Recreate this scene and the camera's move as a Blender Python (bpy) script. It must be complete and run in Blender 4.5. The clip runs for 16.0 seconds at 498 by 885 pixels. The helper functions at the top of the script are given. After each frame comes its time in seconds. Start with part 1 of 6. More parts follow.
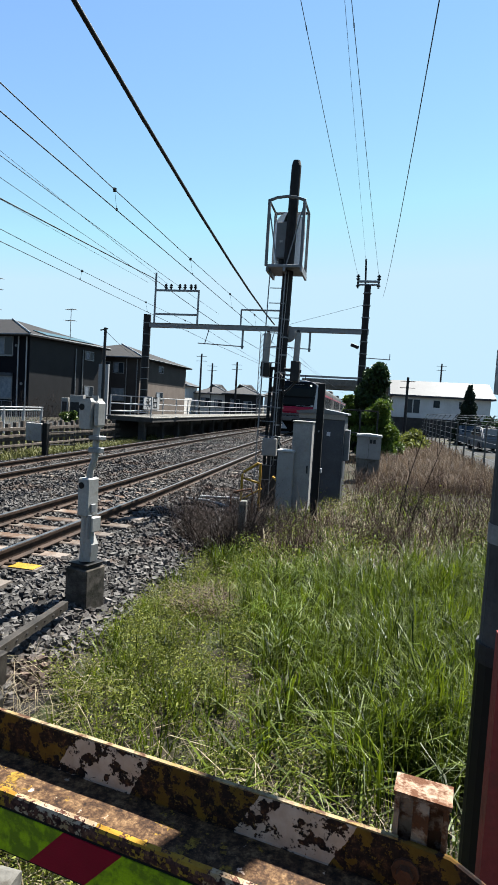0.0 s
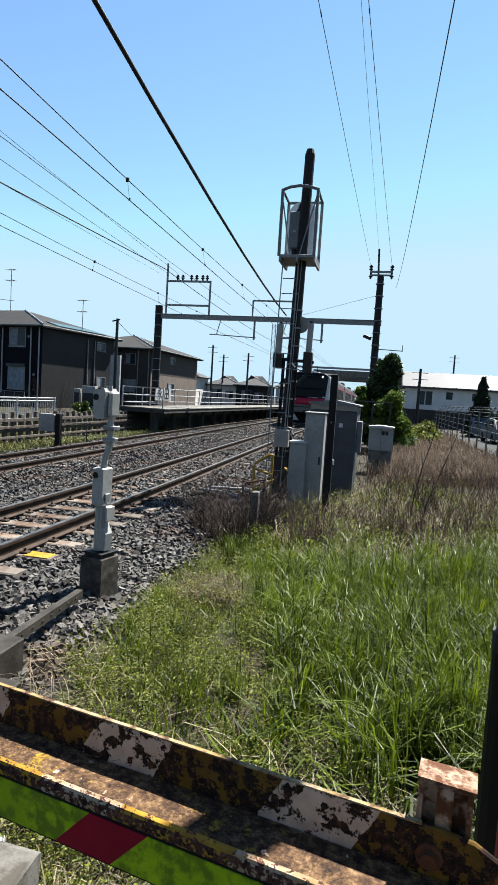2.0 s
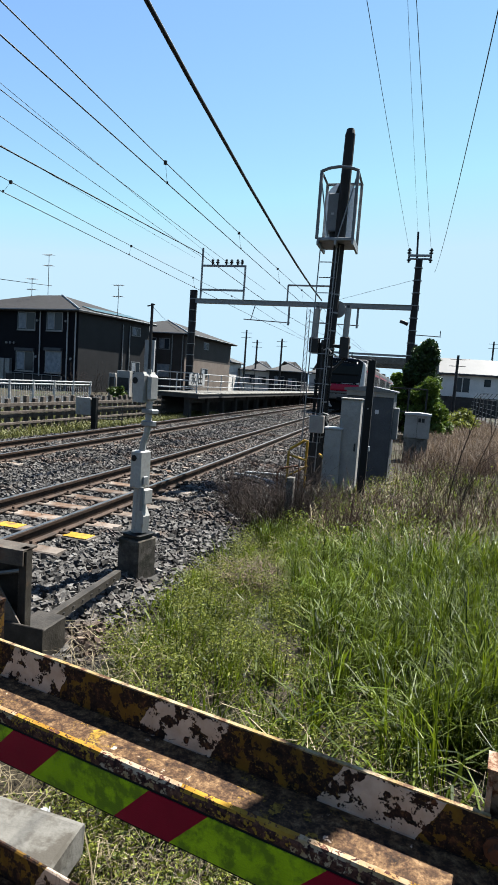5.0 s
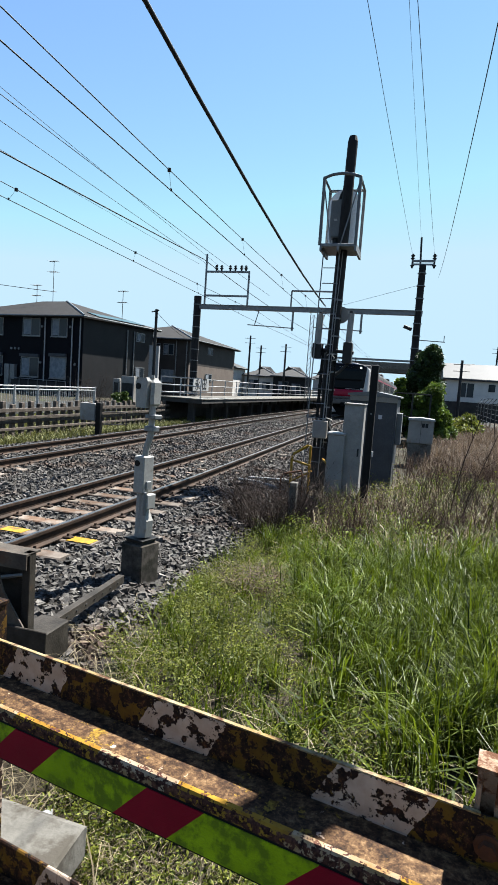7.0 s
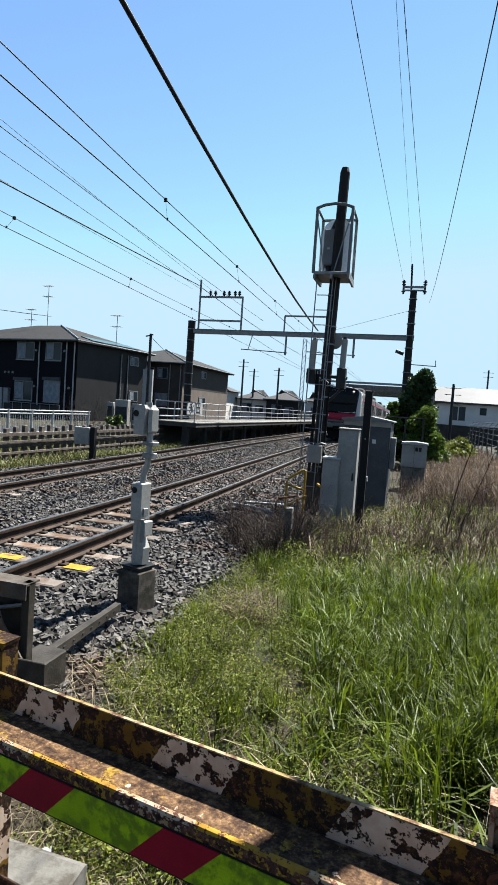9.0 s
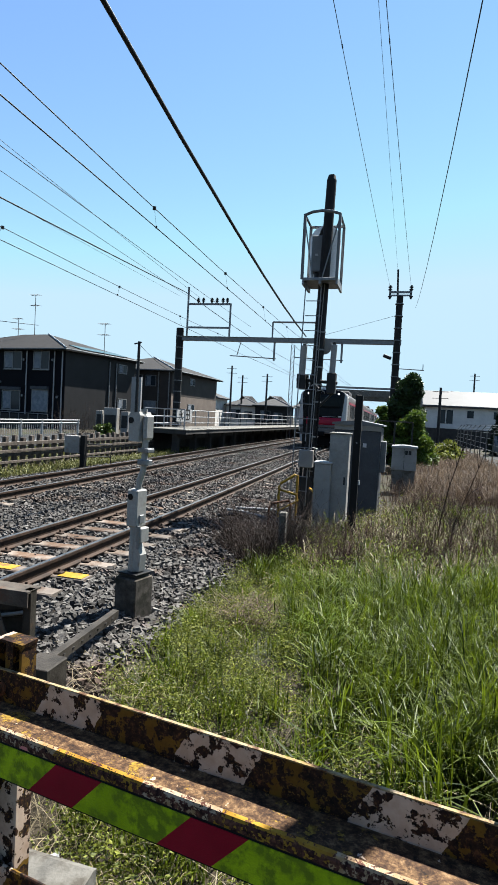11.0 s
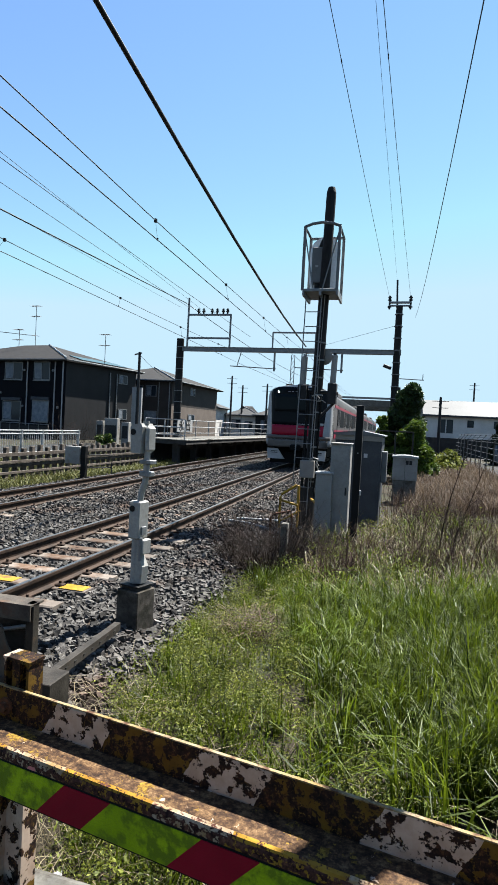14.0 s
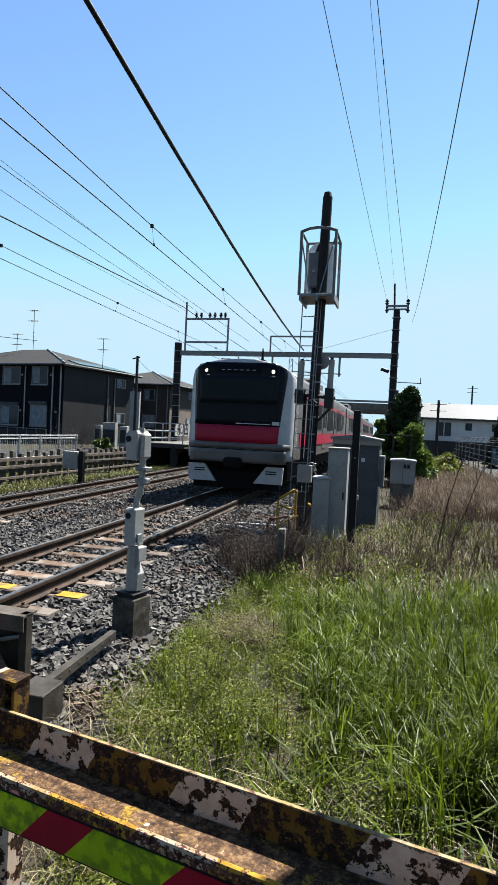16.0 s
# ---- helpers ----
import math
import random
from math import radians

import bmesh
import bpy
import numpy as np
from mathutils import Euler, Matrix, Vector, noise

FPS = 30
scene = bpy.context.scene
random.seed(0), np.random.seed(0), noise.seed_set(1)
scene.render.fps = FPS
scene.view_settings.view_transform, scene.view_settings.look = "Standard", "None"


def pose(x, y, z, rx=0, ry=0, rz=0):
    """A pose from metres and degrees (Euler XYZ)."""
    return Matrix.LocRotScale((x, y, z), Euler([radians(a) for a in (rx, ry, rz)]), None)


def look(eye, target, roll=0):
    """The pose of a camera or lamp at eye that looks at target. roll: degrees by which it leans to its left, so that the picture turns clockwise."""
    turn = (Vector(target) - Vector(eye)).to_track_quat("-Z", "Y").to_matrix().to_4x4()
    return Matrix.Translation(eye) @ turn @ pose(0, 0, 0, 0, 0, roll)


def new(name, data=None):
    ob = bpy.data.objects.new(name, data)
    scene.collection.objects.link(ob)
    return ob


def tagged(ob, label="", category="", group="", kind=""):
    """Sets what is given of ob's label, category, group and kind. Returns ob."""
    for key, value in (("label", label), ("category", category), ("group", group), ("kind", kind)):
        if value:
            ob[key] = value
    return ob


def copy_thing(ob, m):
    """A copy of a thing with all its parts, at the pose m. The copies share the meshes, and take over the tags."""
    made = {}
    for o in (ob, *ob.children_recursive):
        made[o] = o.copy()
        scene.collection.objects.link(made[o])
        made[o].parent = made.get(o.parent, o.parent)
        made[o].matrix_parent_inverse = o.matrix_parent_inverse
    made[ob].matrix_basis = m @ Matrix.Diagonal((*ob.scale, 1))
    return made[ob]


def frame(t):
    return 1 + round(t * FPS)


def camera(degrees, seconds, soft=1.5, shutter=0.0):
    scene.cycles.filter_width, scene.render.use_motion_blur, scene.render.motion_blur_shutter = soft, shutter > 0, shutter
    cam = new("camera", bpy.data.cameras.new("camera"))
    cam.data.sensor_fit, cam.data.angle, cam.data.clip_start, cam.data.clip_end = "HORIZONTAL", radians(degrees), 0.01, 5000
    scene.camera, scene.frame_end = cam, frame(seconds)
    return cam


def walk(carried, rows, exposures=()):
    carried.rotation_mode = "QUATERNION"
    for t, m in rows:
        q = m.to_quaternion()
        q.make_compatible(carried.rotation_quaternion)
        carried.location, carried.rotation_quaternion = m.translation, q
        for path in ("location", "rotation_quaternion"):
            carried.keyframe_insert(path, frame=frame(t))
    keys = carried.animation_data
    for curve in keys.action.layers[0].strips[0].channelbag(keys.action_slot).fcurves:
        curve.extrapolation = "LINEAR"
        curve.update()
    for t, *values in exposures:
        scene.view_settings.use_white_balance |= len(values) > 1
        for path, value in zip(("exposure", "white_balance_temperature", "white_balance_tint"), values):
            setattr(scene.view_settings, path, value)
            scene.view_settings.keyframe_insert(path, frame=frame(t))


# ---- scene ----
cam = camera(46.2, 16.0, 1.25)
# seconds, x, y, z, pitch, roll, yaw of a phone held by hand
PATH = [
    (0.0, 0.079, -0.005, 1.746, -3.64, 3.45, 11.80),
    (0.5, 0.061, -0.007, 1.744, -3.69, 3.45, 12.23),
    (1.0, 0.063, -0.045, 1.764, -4.10, 3.58, 12.40),
    (1.5, 0.066, -0.012, 1.737, -4.34, 3.44, 12.53),
    (2.0, 0.057, -0.010, 1.736, -4.54, 3.59, 12.82),
    (2.5, 0.052, -0.016, 1.739, -4.54, 3.84, 13.21),
    (3.0, 0.047, -0.018, 1.737, -4.54, 3.96, 13.47),
    (3.5, 0.052, -0.016, 1.735, -4.57, 3.99, 13.52),
    (4.0, 0.053, -0.020, 1.734, -4.83, 3.95, 13.77),
    (4.5, 0.047, -0.018, 1.728, -5.42, 4.00, 14.67),
    (5.0, 0.000, 0.000, 1.720, -6.13, 4.04, 15.86),
    (7.5, 0.028, -0.032, 1.725, -5.27, 3.98, 16.36),
    (8.0, 0.032, -0.044, 1.731, -4.72, 3.97, 16.40),
    (8.5, 0.029, -0.053, 1.733, -3.96, 4.03, 16.33),
    (9.0, -0.008, -0.066, 1.760, -3.36, 3.95, 15.77),
    (11.5, -0.062, -0.125, 1.746, -2.67, 3.08, 14.70),
    (12.0, -0.079, -0.116, 1.745, -2.80, 3.04, 15.19),
    (12.5, -0.078, -0.106, 1.743, -2.90, 2.97, 15.42),
    (13.0, -0.071, -0.126, 1.751, -2.75, 3.07, 15.29),
    (13.5, -0.056, -0.126, 1.748, -2.23, 3.01, 15.01),
    (14.0, -0.066, -0.126, 1.762, -1.72, 2.98, 14.80),
    (14.5, -0.088, -0.099, 1.794, -1.53, 3.04, 14.61),
    (15.0, -0.077, -0.085, 1.799, -1.40, 2.93, 14.53),
    (15.5, -0.054, -0.098, 1.799, -1.34, 2.80, 14.49),
    (16.0, -0.044, -0.108, 1.794, -1.39, 2.77, 14.68),
]
walk(cam, [(t, pose(x, y, z, 90 + p, 0, w) @ pose(0, 0, 0, 0, 0, r)) for t, x, y, z, p, r, w in PATH], [(0.0, 2.37, 6250, 7), (16.0, 2.37, 6250, 7)])

# ---- light ----
SUN = Vector((0.29, 0.55, 1.0)).normalized()
world = bpy.data.worlds.new("sky")
scene.world = world
world.use_nodes = True
wt = world.node_tree
sky = wt.nodes.new("ShaderNodeTexSky")
sky.sky_type, sky.sun_disc = "NISHITA", False
sky.sun_elevation, sky.sun_rotation = math.asin(SUN.z), math.atan2(SUN.x, SUN.y)
sky.air_density, sky.dust_density, sky.ozone_density, sky.altitude = 1.0, 0.0, 4.0, 0
# a dry clear sky: the pale band at the horizon stays below the glare of haze
dry = wt.nodes.new("ShaderNodeMix")
dry.data_type, dry.blend_type = "RGBA", "DARKEN"
dry.inputs[0].default_value = 1.0
dry.inputs[7].default_value = (2.68, 3.62, 4.3, 1)
wt.links.new(sky.outputs["Color"], dry.inputs[6])
wt.links.new(dry.outputs[2], wt.nodes["Background"].inputs["Color"])
wt.nodes["Background"].inputs["Strength"].default_value = 0.045
sun = new("sun", bpy.data.lights.new("sun", "SUN"))
sun.data.energy, sun.data.angle, sun.data.color = 4.8, radians(0.53), (1.0, 0.95, 0.88)
sun.matrix_world = look(SUN * 60, (0, 0, 0))


# ---- materials ----
def nodes_of(name):
    m = bpy.data.materials.new(name)
    m.use_nodes = True
    return m, m.node_tree, m.node_tree.nodes["Principled BSDF"]


def ramp(nt, src, stops):
    r = nt.nodes.new("ShaderNodeValToRGB")
    els = r.color_ramp.elements
    while len(els) < len(stops):
        els.new(0.5)
    for e, (p, c) in zip(els, stops):
        e.position = p
        e.color = (*c, 1)
    nt.links.new(src, r.inputs["Fac"])
    return r.outputs["Color"]


def noise_tex(nt, scale, detail=6.0, rough=0.6, coord="Object", dist=0.0):
    tc = nt.nodes.new("ShaderNodeTexCoord")
    n = nt.nodes.new("ShaderNodeTexNoise")
    n.inputs["Scale"].default_value, n.inputs["Detail"].default_value = scale, detail
    n.inputs["Roughness"].default_value, n.inputs["Distortion"].default_value = rough, dist
    nt.links.new(tc.outputs[coord], n.inputs["Vector"])
    return n.outputs["Fac"]


def blend(nt, fac, a, b, mode="MIX"):
    x = nt.nodes.new("ShaderNodeMix")
    x.data_type, x.blend_type = "RGBA", mode
    if isinstance(fac, float):
        x.inputs[0].default_value = fac
    else:
        nt.links.new(fac, x.inputs[0])
    for sock, v in ((x.inputs[6], a), (x.inputs[7], b)):
        if isinstance(v, tuple):
            sock.default_value = (*v, 1)
        else:
            nt.links.new(v, sock)
    return x.outputs[2]


def bump(nt, bsdf, src, strength, dist=0.01):
    b = nt.nodes.new("ShaderNodeBump")
    b.inputs["Strength"].default_value, b.inputs["Distance"].default_value = strength, dist
    nt.links.new(src, b.inputs["Height"])
    nt.links.new(b.outputs["Normal"], bsdf.inputs["Normal"])


def surface(name, a, b, scale=3.0, rough=0.6, metal=0.0, grain=40.0, relief=0.2, stain=None, stain_scale=1.2, stain_at=0.6, vary=0.0, island=False, spec=0.15):
    """Two tones at one scale, fine grain in tone and relief, and stains at a larger scale."""
    m, nt, p = nodes_of(name)
    col = ramp(nt, noise_tex(nt, scale), [(0.35, a), (0.65, b)])
    fine = noise_tex(nt, grain, 4.0)
    col = blend(nt, 0.35, col, ramp(nt, fine, [(0.3, (0.35, 0.35, 0.35)), (0.7, (1, 1, 1))]), "MULTIPLY")
    if stain:
        mask = ramp(nt, noise_tex(nt, stain_scale, 8.0, 0.65), [(stain_at - 0.05, (0, 0, 0)), (stain_at + 0.06, (1, 1, 1))])
        col = blend(nt, mask, col, stain)
    if vary:
        g = nt.nodes.new("ShaderNodeNewGeometry") if island else nt.nodes.new("ShaderNodeObjectInfo")
        val = g.outputs["Random Per Island"] if island else g.outputs["Random"]
        col = blend(nt, 1.0, col, ramp(nt, val, [(0.0, (1 - vary,) * 3), (1.0, (1 + vary * 0.6,) * 3)]), "MULTIPLY")
    nt.links.new(col, p.inputs["Base Color"])
    p.inputs["Roughness"].default_value, p.inputs["Metallic"].default_value = rough, metal
    p.inputs["Specular IOR Level"].default_value = spec
    if relief:
        bump(nt, p, fine, relief)
    return m


def plain(name, c, rough=0.5, metal=0.0, emit=0.0, spec=0.15):
    m, nt, p = nodes_of(name)
    col = ramp(nt, noise_tex(nt, 6.0), [(0.3, tuple(v * 0.8 for v in c)), (0.7, c)])
    nt.links.new(col, p.inputs["Base Color"])
    p.inputs["Roughness"].default_value, p.inputs["Metallic"].default_value = rough, metal
    p.inputs["Specular IOR Level"].default_value = spec
    if emit:
        p.inputs["Emission Color"].default_value = (*c, 1)
        p.inputs["Emission Strength"].default_value = emit
    return m


def leafy(name, a, b, rough=0.45, trans=0.35, spec=0.2):
    """Leaf or blade: tone by island, some light passing through."""
    m, nt, p = nodes_of(name)
    g = nt.nodes.new("ShaderNodeNewGeometry")
    col = ramp(nt, g.outputs["Random Per Island"], [(0.0, a), (1.0, b)])
    col = blend(nt, 0.5, col, ramp(nt, noise_tex(nt, 1.3), [(0.3, (0.5, 0.5, 0.45)), (0.7, (1.2, 1.2, 1.0))]), "MULTIPLY")
    nt.links.new(col, p.inputs["Base Color"])
    p.inputs["Roughness"].default_value = rough
    p.inputs["Specular IOR Level"].default_value = spec
    t = nt.nodes.new("ShaderNodeBsdfTranslucent")
    nt.links.new(col, t.inputs["Color"])
    mx = nt.nodes.new("ShaderNodeMixShader")
    mx.inputs[0].default_value = trans
    nt.links.new(p.outputs[0], mx.inputs[1])
    nt.links.new(t.outputs[0], mx.inputs[2])
    nt.links.new(mx.outputs[0], nt.nodes["Material Output"].inputs["Surface"])
    return m


M = dict(
    soil=surface("soil", (0.014, 0.011, 0.007), (0.030, 0.024, 0.015), 2.0, 0.95, 0, 30, 0.6, (0.022, 0.026, 0.009), 0.8, 0.55),
    stone=surface("ballast_stone", (0.034, 0.031, 0.0285), (0.093, 0.086, 0.079), 16.0, 0.85, 0, 70, 0.5, (0.046, 0.031, 0.023), 0.9, 0.57, vary=0.8, island=True),
    # near-black base puts the shade in the gaps between stones into the colour
    bed=surface("ballast_bed_gap_shade", (0.005, 0.0045, 0.004), (0.036, 0.032, 0.028), 24.0, 0.95, 0, 35, 1.0, (0.0369, 0.0246, 0.0164), 0.7, 0.56),
    rail=surface("rail_steel", (0.018, 0.0115, 0.0082), (0.041, 0.0246, 0.0164), 6.0, 0.75, 0.1, 60, 0.3),
    shine=surface("rail_head", (0.123, 0.112, 0.105), (0.216, 0.203, 0.195), 6.0, 0.35, 0.9, 60, 0.05),
    sleeper=surface("sleeper_concrete", (0.105, 0.086, 0.072), (0.16, 0.135, 0.115), 3.0, 0.9, 0, 50, 0.3, (0.075, 0.046, 0.03), 2.0, 0.54, vary=0.35),
    yellow=surface("yellow_paint", (0.221, 0.123, 0.00984), (0.295, 0.172, 0.0164), 5.0, 0.6, 0, 40, 0.2, (0.0984, 0.0574, 0.0246), 6.0, 0.60),
    concrete=surface("concrete", (0.0805, 0.0756, 0.0665), (0.126, 0.119, 0.105), 2.5, 0.9, 0, 45, 0.35, (0.042, 0.0371, 0.0301), 5.0, 0.56),
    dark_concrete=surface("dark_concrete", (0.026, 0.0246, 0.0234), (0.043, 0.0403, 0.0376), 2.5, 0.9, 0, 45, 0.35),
    pole=surface("dark_pole", (0.00877, 0.00818, 0.0079), (0.0163, 0.0148, 0.0143), 5.0, 0.7, 0, 50, 0.25),
    galv=surface("galvanised_steel", (0.12, 0.124, 0.127), (0.183, 0.187, 0.19), 8.0, 0.5, 0.4, 60, 0.12, (0.0718, 0.0489, 0.0326), 4.0, 0.7),
    steel_grey=surface("grey_painted_steel", (0.091, 0.0951, 0.0984), (0.128, 0.132, 0.135), 3.0, 0.55, 0, 50, 0.12, (0.0645, 0.0548, 0.0451), 3.0, 0.68),
    steel_dark=surface("dark_steel", (0.0148, 0.0148, 0.0154), (0.0272, 0.0272, 0.0272), 5.0, 0.6, 0.2, 50, 0.2),
    cab_light=surface("cabinet_light_grey", (0.165, 0.158, 0.148), (0.225, 0.217, 0.203), 2.0, 0.6, 0, 40, 0.08, (0.14, 0.122, 0.095), 2.5, 0.6),
    cab_blue=surface("cabinet_blue_grey", (0.033, 0.036, 0.042), (0.047, 0.051, 0.058), 2.0, 0.6, 0, 40, 0.08, (0.06, 0.055, 0.05), 3.0, 0.66),
    box_white=surface("instrument_box_grey", (0.185, 0.180, 0.168), (0.245, 0.238, 0.222), 3.0, 0.5, 0, 40, 0.06, (0.148, 0.127, 0.0984), 9.0, 0.64),
    rust=surface("rusted_steel", (0.0503, 0.0189, 0.00943), (0.102, 0.0443, 0.0205), 9.0, 0.85, 0, 70, 0.5, (0.0178, 0.00894, 0.00596), 5.0, 0.56),
    white=surface("white_paint", (0.225, 0.225, 0.225), (0.271, 0.271, 0.268), 3.0, 0.45, 0, 40, 0.06),
    wood=surface("old_timber", (0.040, 0.032, 0.026), (0.098, 0.080, 0.066), 6.0, 0.9, 0, 60, 0.5, vary=0.3),
    black=plain("black_rubber", (0.00347, 0.00347, 0.00376), 0.6),
    wire=plain("wire", (0.00581, 0.00581, 0.00639), 0.5),
    wall_black=surface("black_siding", (0.0022, 0.0027, 0.0048), (0.0036, 0.0042, 0.0068), 1.0, 0.7, 0, 30, 0.1, spec=0.06),
    wall_grey=surface("charcoal_siding", (0.0105, 0.0105, 0.0115), (0.0145, 0.0145, 0.0155), 1.0, 0.6, 0, 30, 0.1),
    wall_brown=surface("brown_siding", (0.0304, 0.0258, 0.0228), (0.0402, 0.034, 0.031), 1.0, 0.7, 0, 30, 0.1),
    wall_tan=surface("tan_siding", (0.100, 0.080, 0.067), (0.125, 0.102, 0.086), 1.0, 0.7, 0, 30, 0.1),
    wall_white=surface("pale_siding", (0.42, 0.40, 0.375), (0.52, 0.50, 0.47), 1.0, 0.7, 0, 30, 0.1, (0.2, 0.185, 0.17), 0.5, 0.62),
    roof=surface("roof_slate", (0.0085, 0.0078, 0.0075), (0.018, 0.0165, 0.016), 3.0, 0.85, 0, 12, 0.4),
    roof_metal=surface("pale_metal_roof", (0.038, 0.0375, 0.039), (0.050, 0.049, 0.051), 0.8, 0.6, 0.0, 10, 0.15),
    glass=plain("window_glass", (0.0151, 0.0212, 0.0272), 0.06),
    curtain=surface("curtain", (0.107, 0.122, 0.144), (0.175, 0.195, 0.216), 4.0, 0.9, 0, 20, 0.1),
    train_white=plain("train_white", (0.295, 0.295, 0.295), 0.35),
    train_steel=surface("stainless_body", (0.074, 0.067, 0.063), (0.100, 0.092, 0.087), 1.0, 0.45, 0.3, 20, 0.04),
    train_red=plain("train_red", (0.213, 0.00656, 0.0246), 0.4),
    train_black=plain("black_gloss_mask", (0.0032, 0.0045, 0.0072), 0.15, spec=0.06),
    train_glass=plain("train_window", (0.0045, 0.0052, 0.0062), 0.5, spec=0.03),
    train_screen=plain("train_windscreen", (0.0055, 0.008, 0.0095), 0.12, spec=0.06),
    under=plain("underframe", (0.006, 0.006, 0.006), 0.8, spec=0.05),
    lamp=plain("headlight_glow", (1.0, 0.95, 0.85), 0.2, 0, 14.0),
    grey_line=plain("grey_lettering", (0.35, 0.35, 0.37), 0.4),
    # stained concrete, darkened overall to hold the shade on the block's front
    old_shaded_concrete=surface("stained_shaded_concrete", (0.022, 0.019, 0.016), (0.075, 0.064, 0.052), 7.0, 0.95, 0, 60, 0.5, (0.016, 0.015, 0.010), 4.0, 0.52),
    pale_plate=surface("pale_enamel", (0.74, 0.74, 0.74), (0.80, 0.80, 0.80), 2.0, 0.5, 0, 30, 0.03),
    dull_steel=surface("dull_dark_steel", (0.016, 0.0135, 0.011), (0.042, 0.036, 0.030), 7.0, 0.6, 0.2, 60, 0.3, (0.06, 0.036, 0.022), 4.0, 0.64),
    pole_grey=surface("weathered_pole_grey", (0.030, 0.029, 0.028), (0.060, 0.058, 0.056), 6.0, 0.8, 0, 50, 0.3, (0.022, 0.021, 0.020), 3.0, 0.58),
    roof_far=surface("faded_grey_roof", (0.030, 0.029, 0.029), (0.046, 0.045, 0.045), 3.0, 0.85, 0, 12, 0.3),
    asphalt=surface("asphalt", (0.0132, 0.0132, 0.0132), (0.0209, 0.0209, 0.0203), 1.0, 0.9, 0, 60, 0.4),
)


# ---- mesh helpers ----
def thing(name, loc=(0, 0, 0), label="", category="", group="", rz=0.0, kind=""):
    ob = new(name)
    ob.empty_display_size = 0.2
    ob.matrix_basis = pose(*loc, 0, 0, rz)
    return tagged(ob, label, category, group, kind)


def part(name, bm, material, parent=None, label="", smooth=False):
    me = bpy.data.meshes.new(name)
    if smooth:
        for f in bm.faces:
            f.smooth = True
    bm.to_mesh(me)
    bm.free()
    me.materials.append(M[material])
    ob = new(name, me)
    if parent:
        ob.parent = parent
    return tagged(ob, label)


def add_box(bm, x0, x1, y0, y1, z0, z1, bevel=0.0, m=None):
    r = bmesh.ops.create_cube(bm, size=1.0)["verts"]
    for v in r:
        v.co = Vector((x0 + (v.co.x + 0.5) * (x1 - x0), y0 + (v.co.y + 0.5) * (y1 - y0), z0 + (v.co.z + 0.5) * (z1 - z0)))
    if bevel:
        es = list({e for v in r for e in v.link_edges})
        g = bmesh.ops.bevel(bm, geom=es, offset=bevel, segments=1, affect="EDGES")
        r = list({v for f in g["faces"] for v in f.verts} | {v for v in r if v.is_valid})
    if m:
        for v in r:
            v.co = m @ v.co
    return bm


def box(x0, x1, y0, y1, z0, z1, bevel=0.0, m=None):
    return add_box(bmesh.new(), x0, x1, y0, y1, z0, z1, bevel, m)


def add_tube(bm, pts, r, segs=8, r1=None):
    """A round bar through points; r1: radius at its end."""
    pts = [Vector(p) for p in pts]
    rings = []
    for i, p in enumerate(pts):
        d = (pts[min(i + 1, len(pts) - 1)] - pts[max(i - 1, 0)]).normalized()
        u = d.orthogonal().normalized() if abs(d.z) > 0.95 else d.cross(Vector((0, 0, 1))).normalized()
        w = d.cross(u)
        rad = r if r1 is None else r + (r1 - r) * i / (len(pts) - 1)
        rings.append([bm.verts.new(p + rad * (math.cos(a) * u + math.sin(a) * w)) for a in (2 * math.pi * k / segs for k in range(segs))])
    for a, b in zip(rings, rings[1:]):
        for k in range(segs):
            bm.faces.new((a[k], a[(k + 1) % segs], b[(k + 1) % segs], b[k]))
    bm.faces.new(rings[0][::-1])
    bm.faces.new(rings[-1])
    return bm


def tube(pts, r, segs=8, r1=None):
    return add_tube(bmesh.new(), pts, r, segs, r1)


def extrude_poly(pts, axis, a, b):
    """A prism: outline in the two other axes, from a to b along the axis."""
    bm = bmesh.new()
    place = {"x": lambda p, t: (t, p[0], p[1]), "y": lambda p, t: (p[0], t, p[1]), "z": lambda p, t: (p[0], p[1], t)}[axis]
    lo = [bm.verts.new(place(p, a)) for p in pts]
    hi = [bm.verts.new(place(p, b)) for p in pts]
    n = len(pts)
    bm.faces.new(lo)
    bm.faces.new(hi[::-1])
    for i in range(n):
        bm.faces.new((lo[i], hi[i], hi[(i + 1) % n], lo[(i + 1) % n]))
    bmesh.ops.recalc_face_normals(bm, faces=bm.faces)
    return bm


def soup(name, verts, faces, material, parent=None, label="", category="", kind=""):
    """A mesh from arrays that a formula made."""
    me = bpy.data.meshes.new(name)
    me.from_pydata(verts.tolist() if hasattr(verts, "tolist") else verts, [], faces.tolist() if hasattr(faces, "tolist") else faces)
    me.materials.append(M[material])
    ob = new(name, me)
    if parent:
        ob.parent = parent
    return tagged(ob, label, category, "", kind)


# ---- ground ----
def smooth(a, b, v):
    t = np.clip((v - a) / (b - a), 0, 1)
    return t * t * (3 - 2 * t)


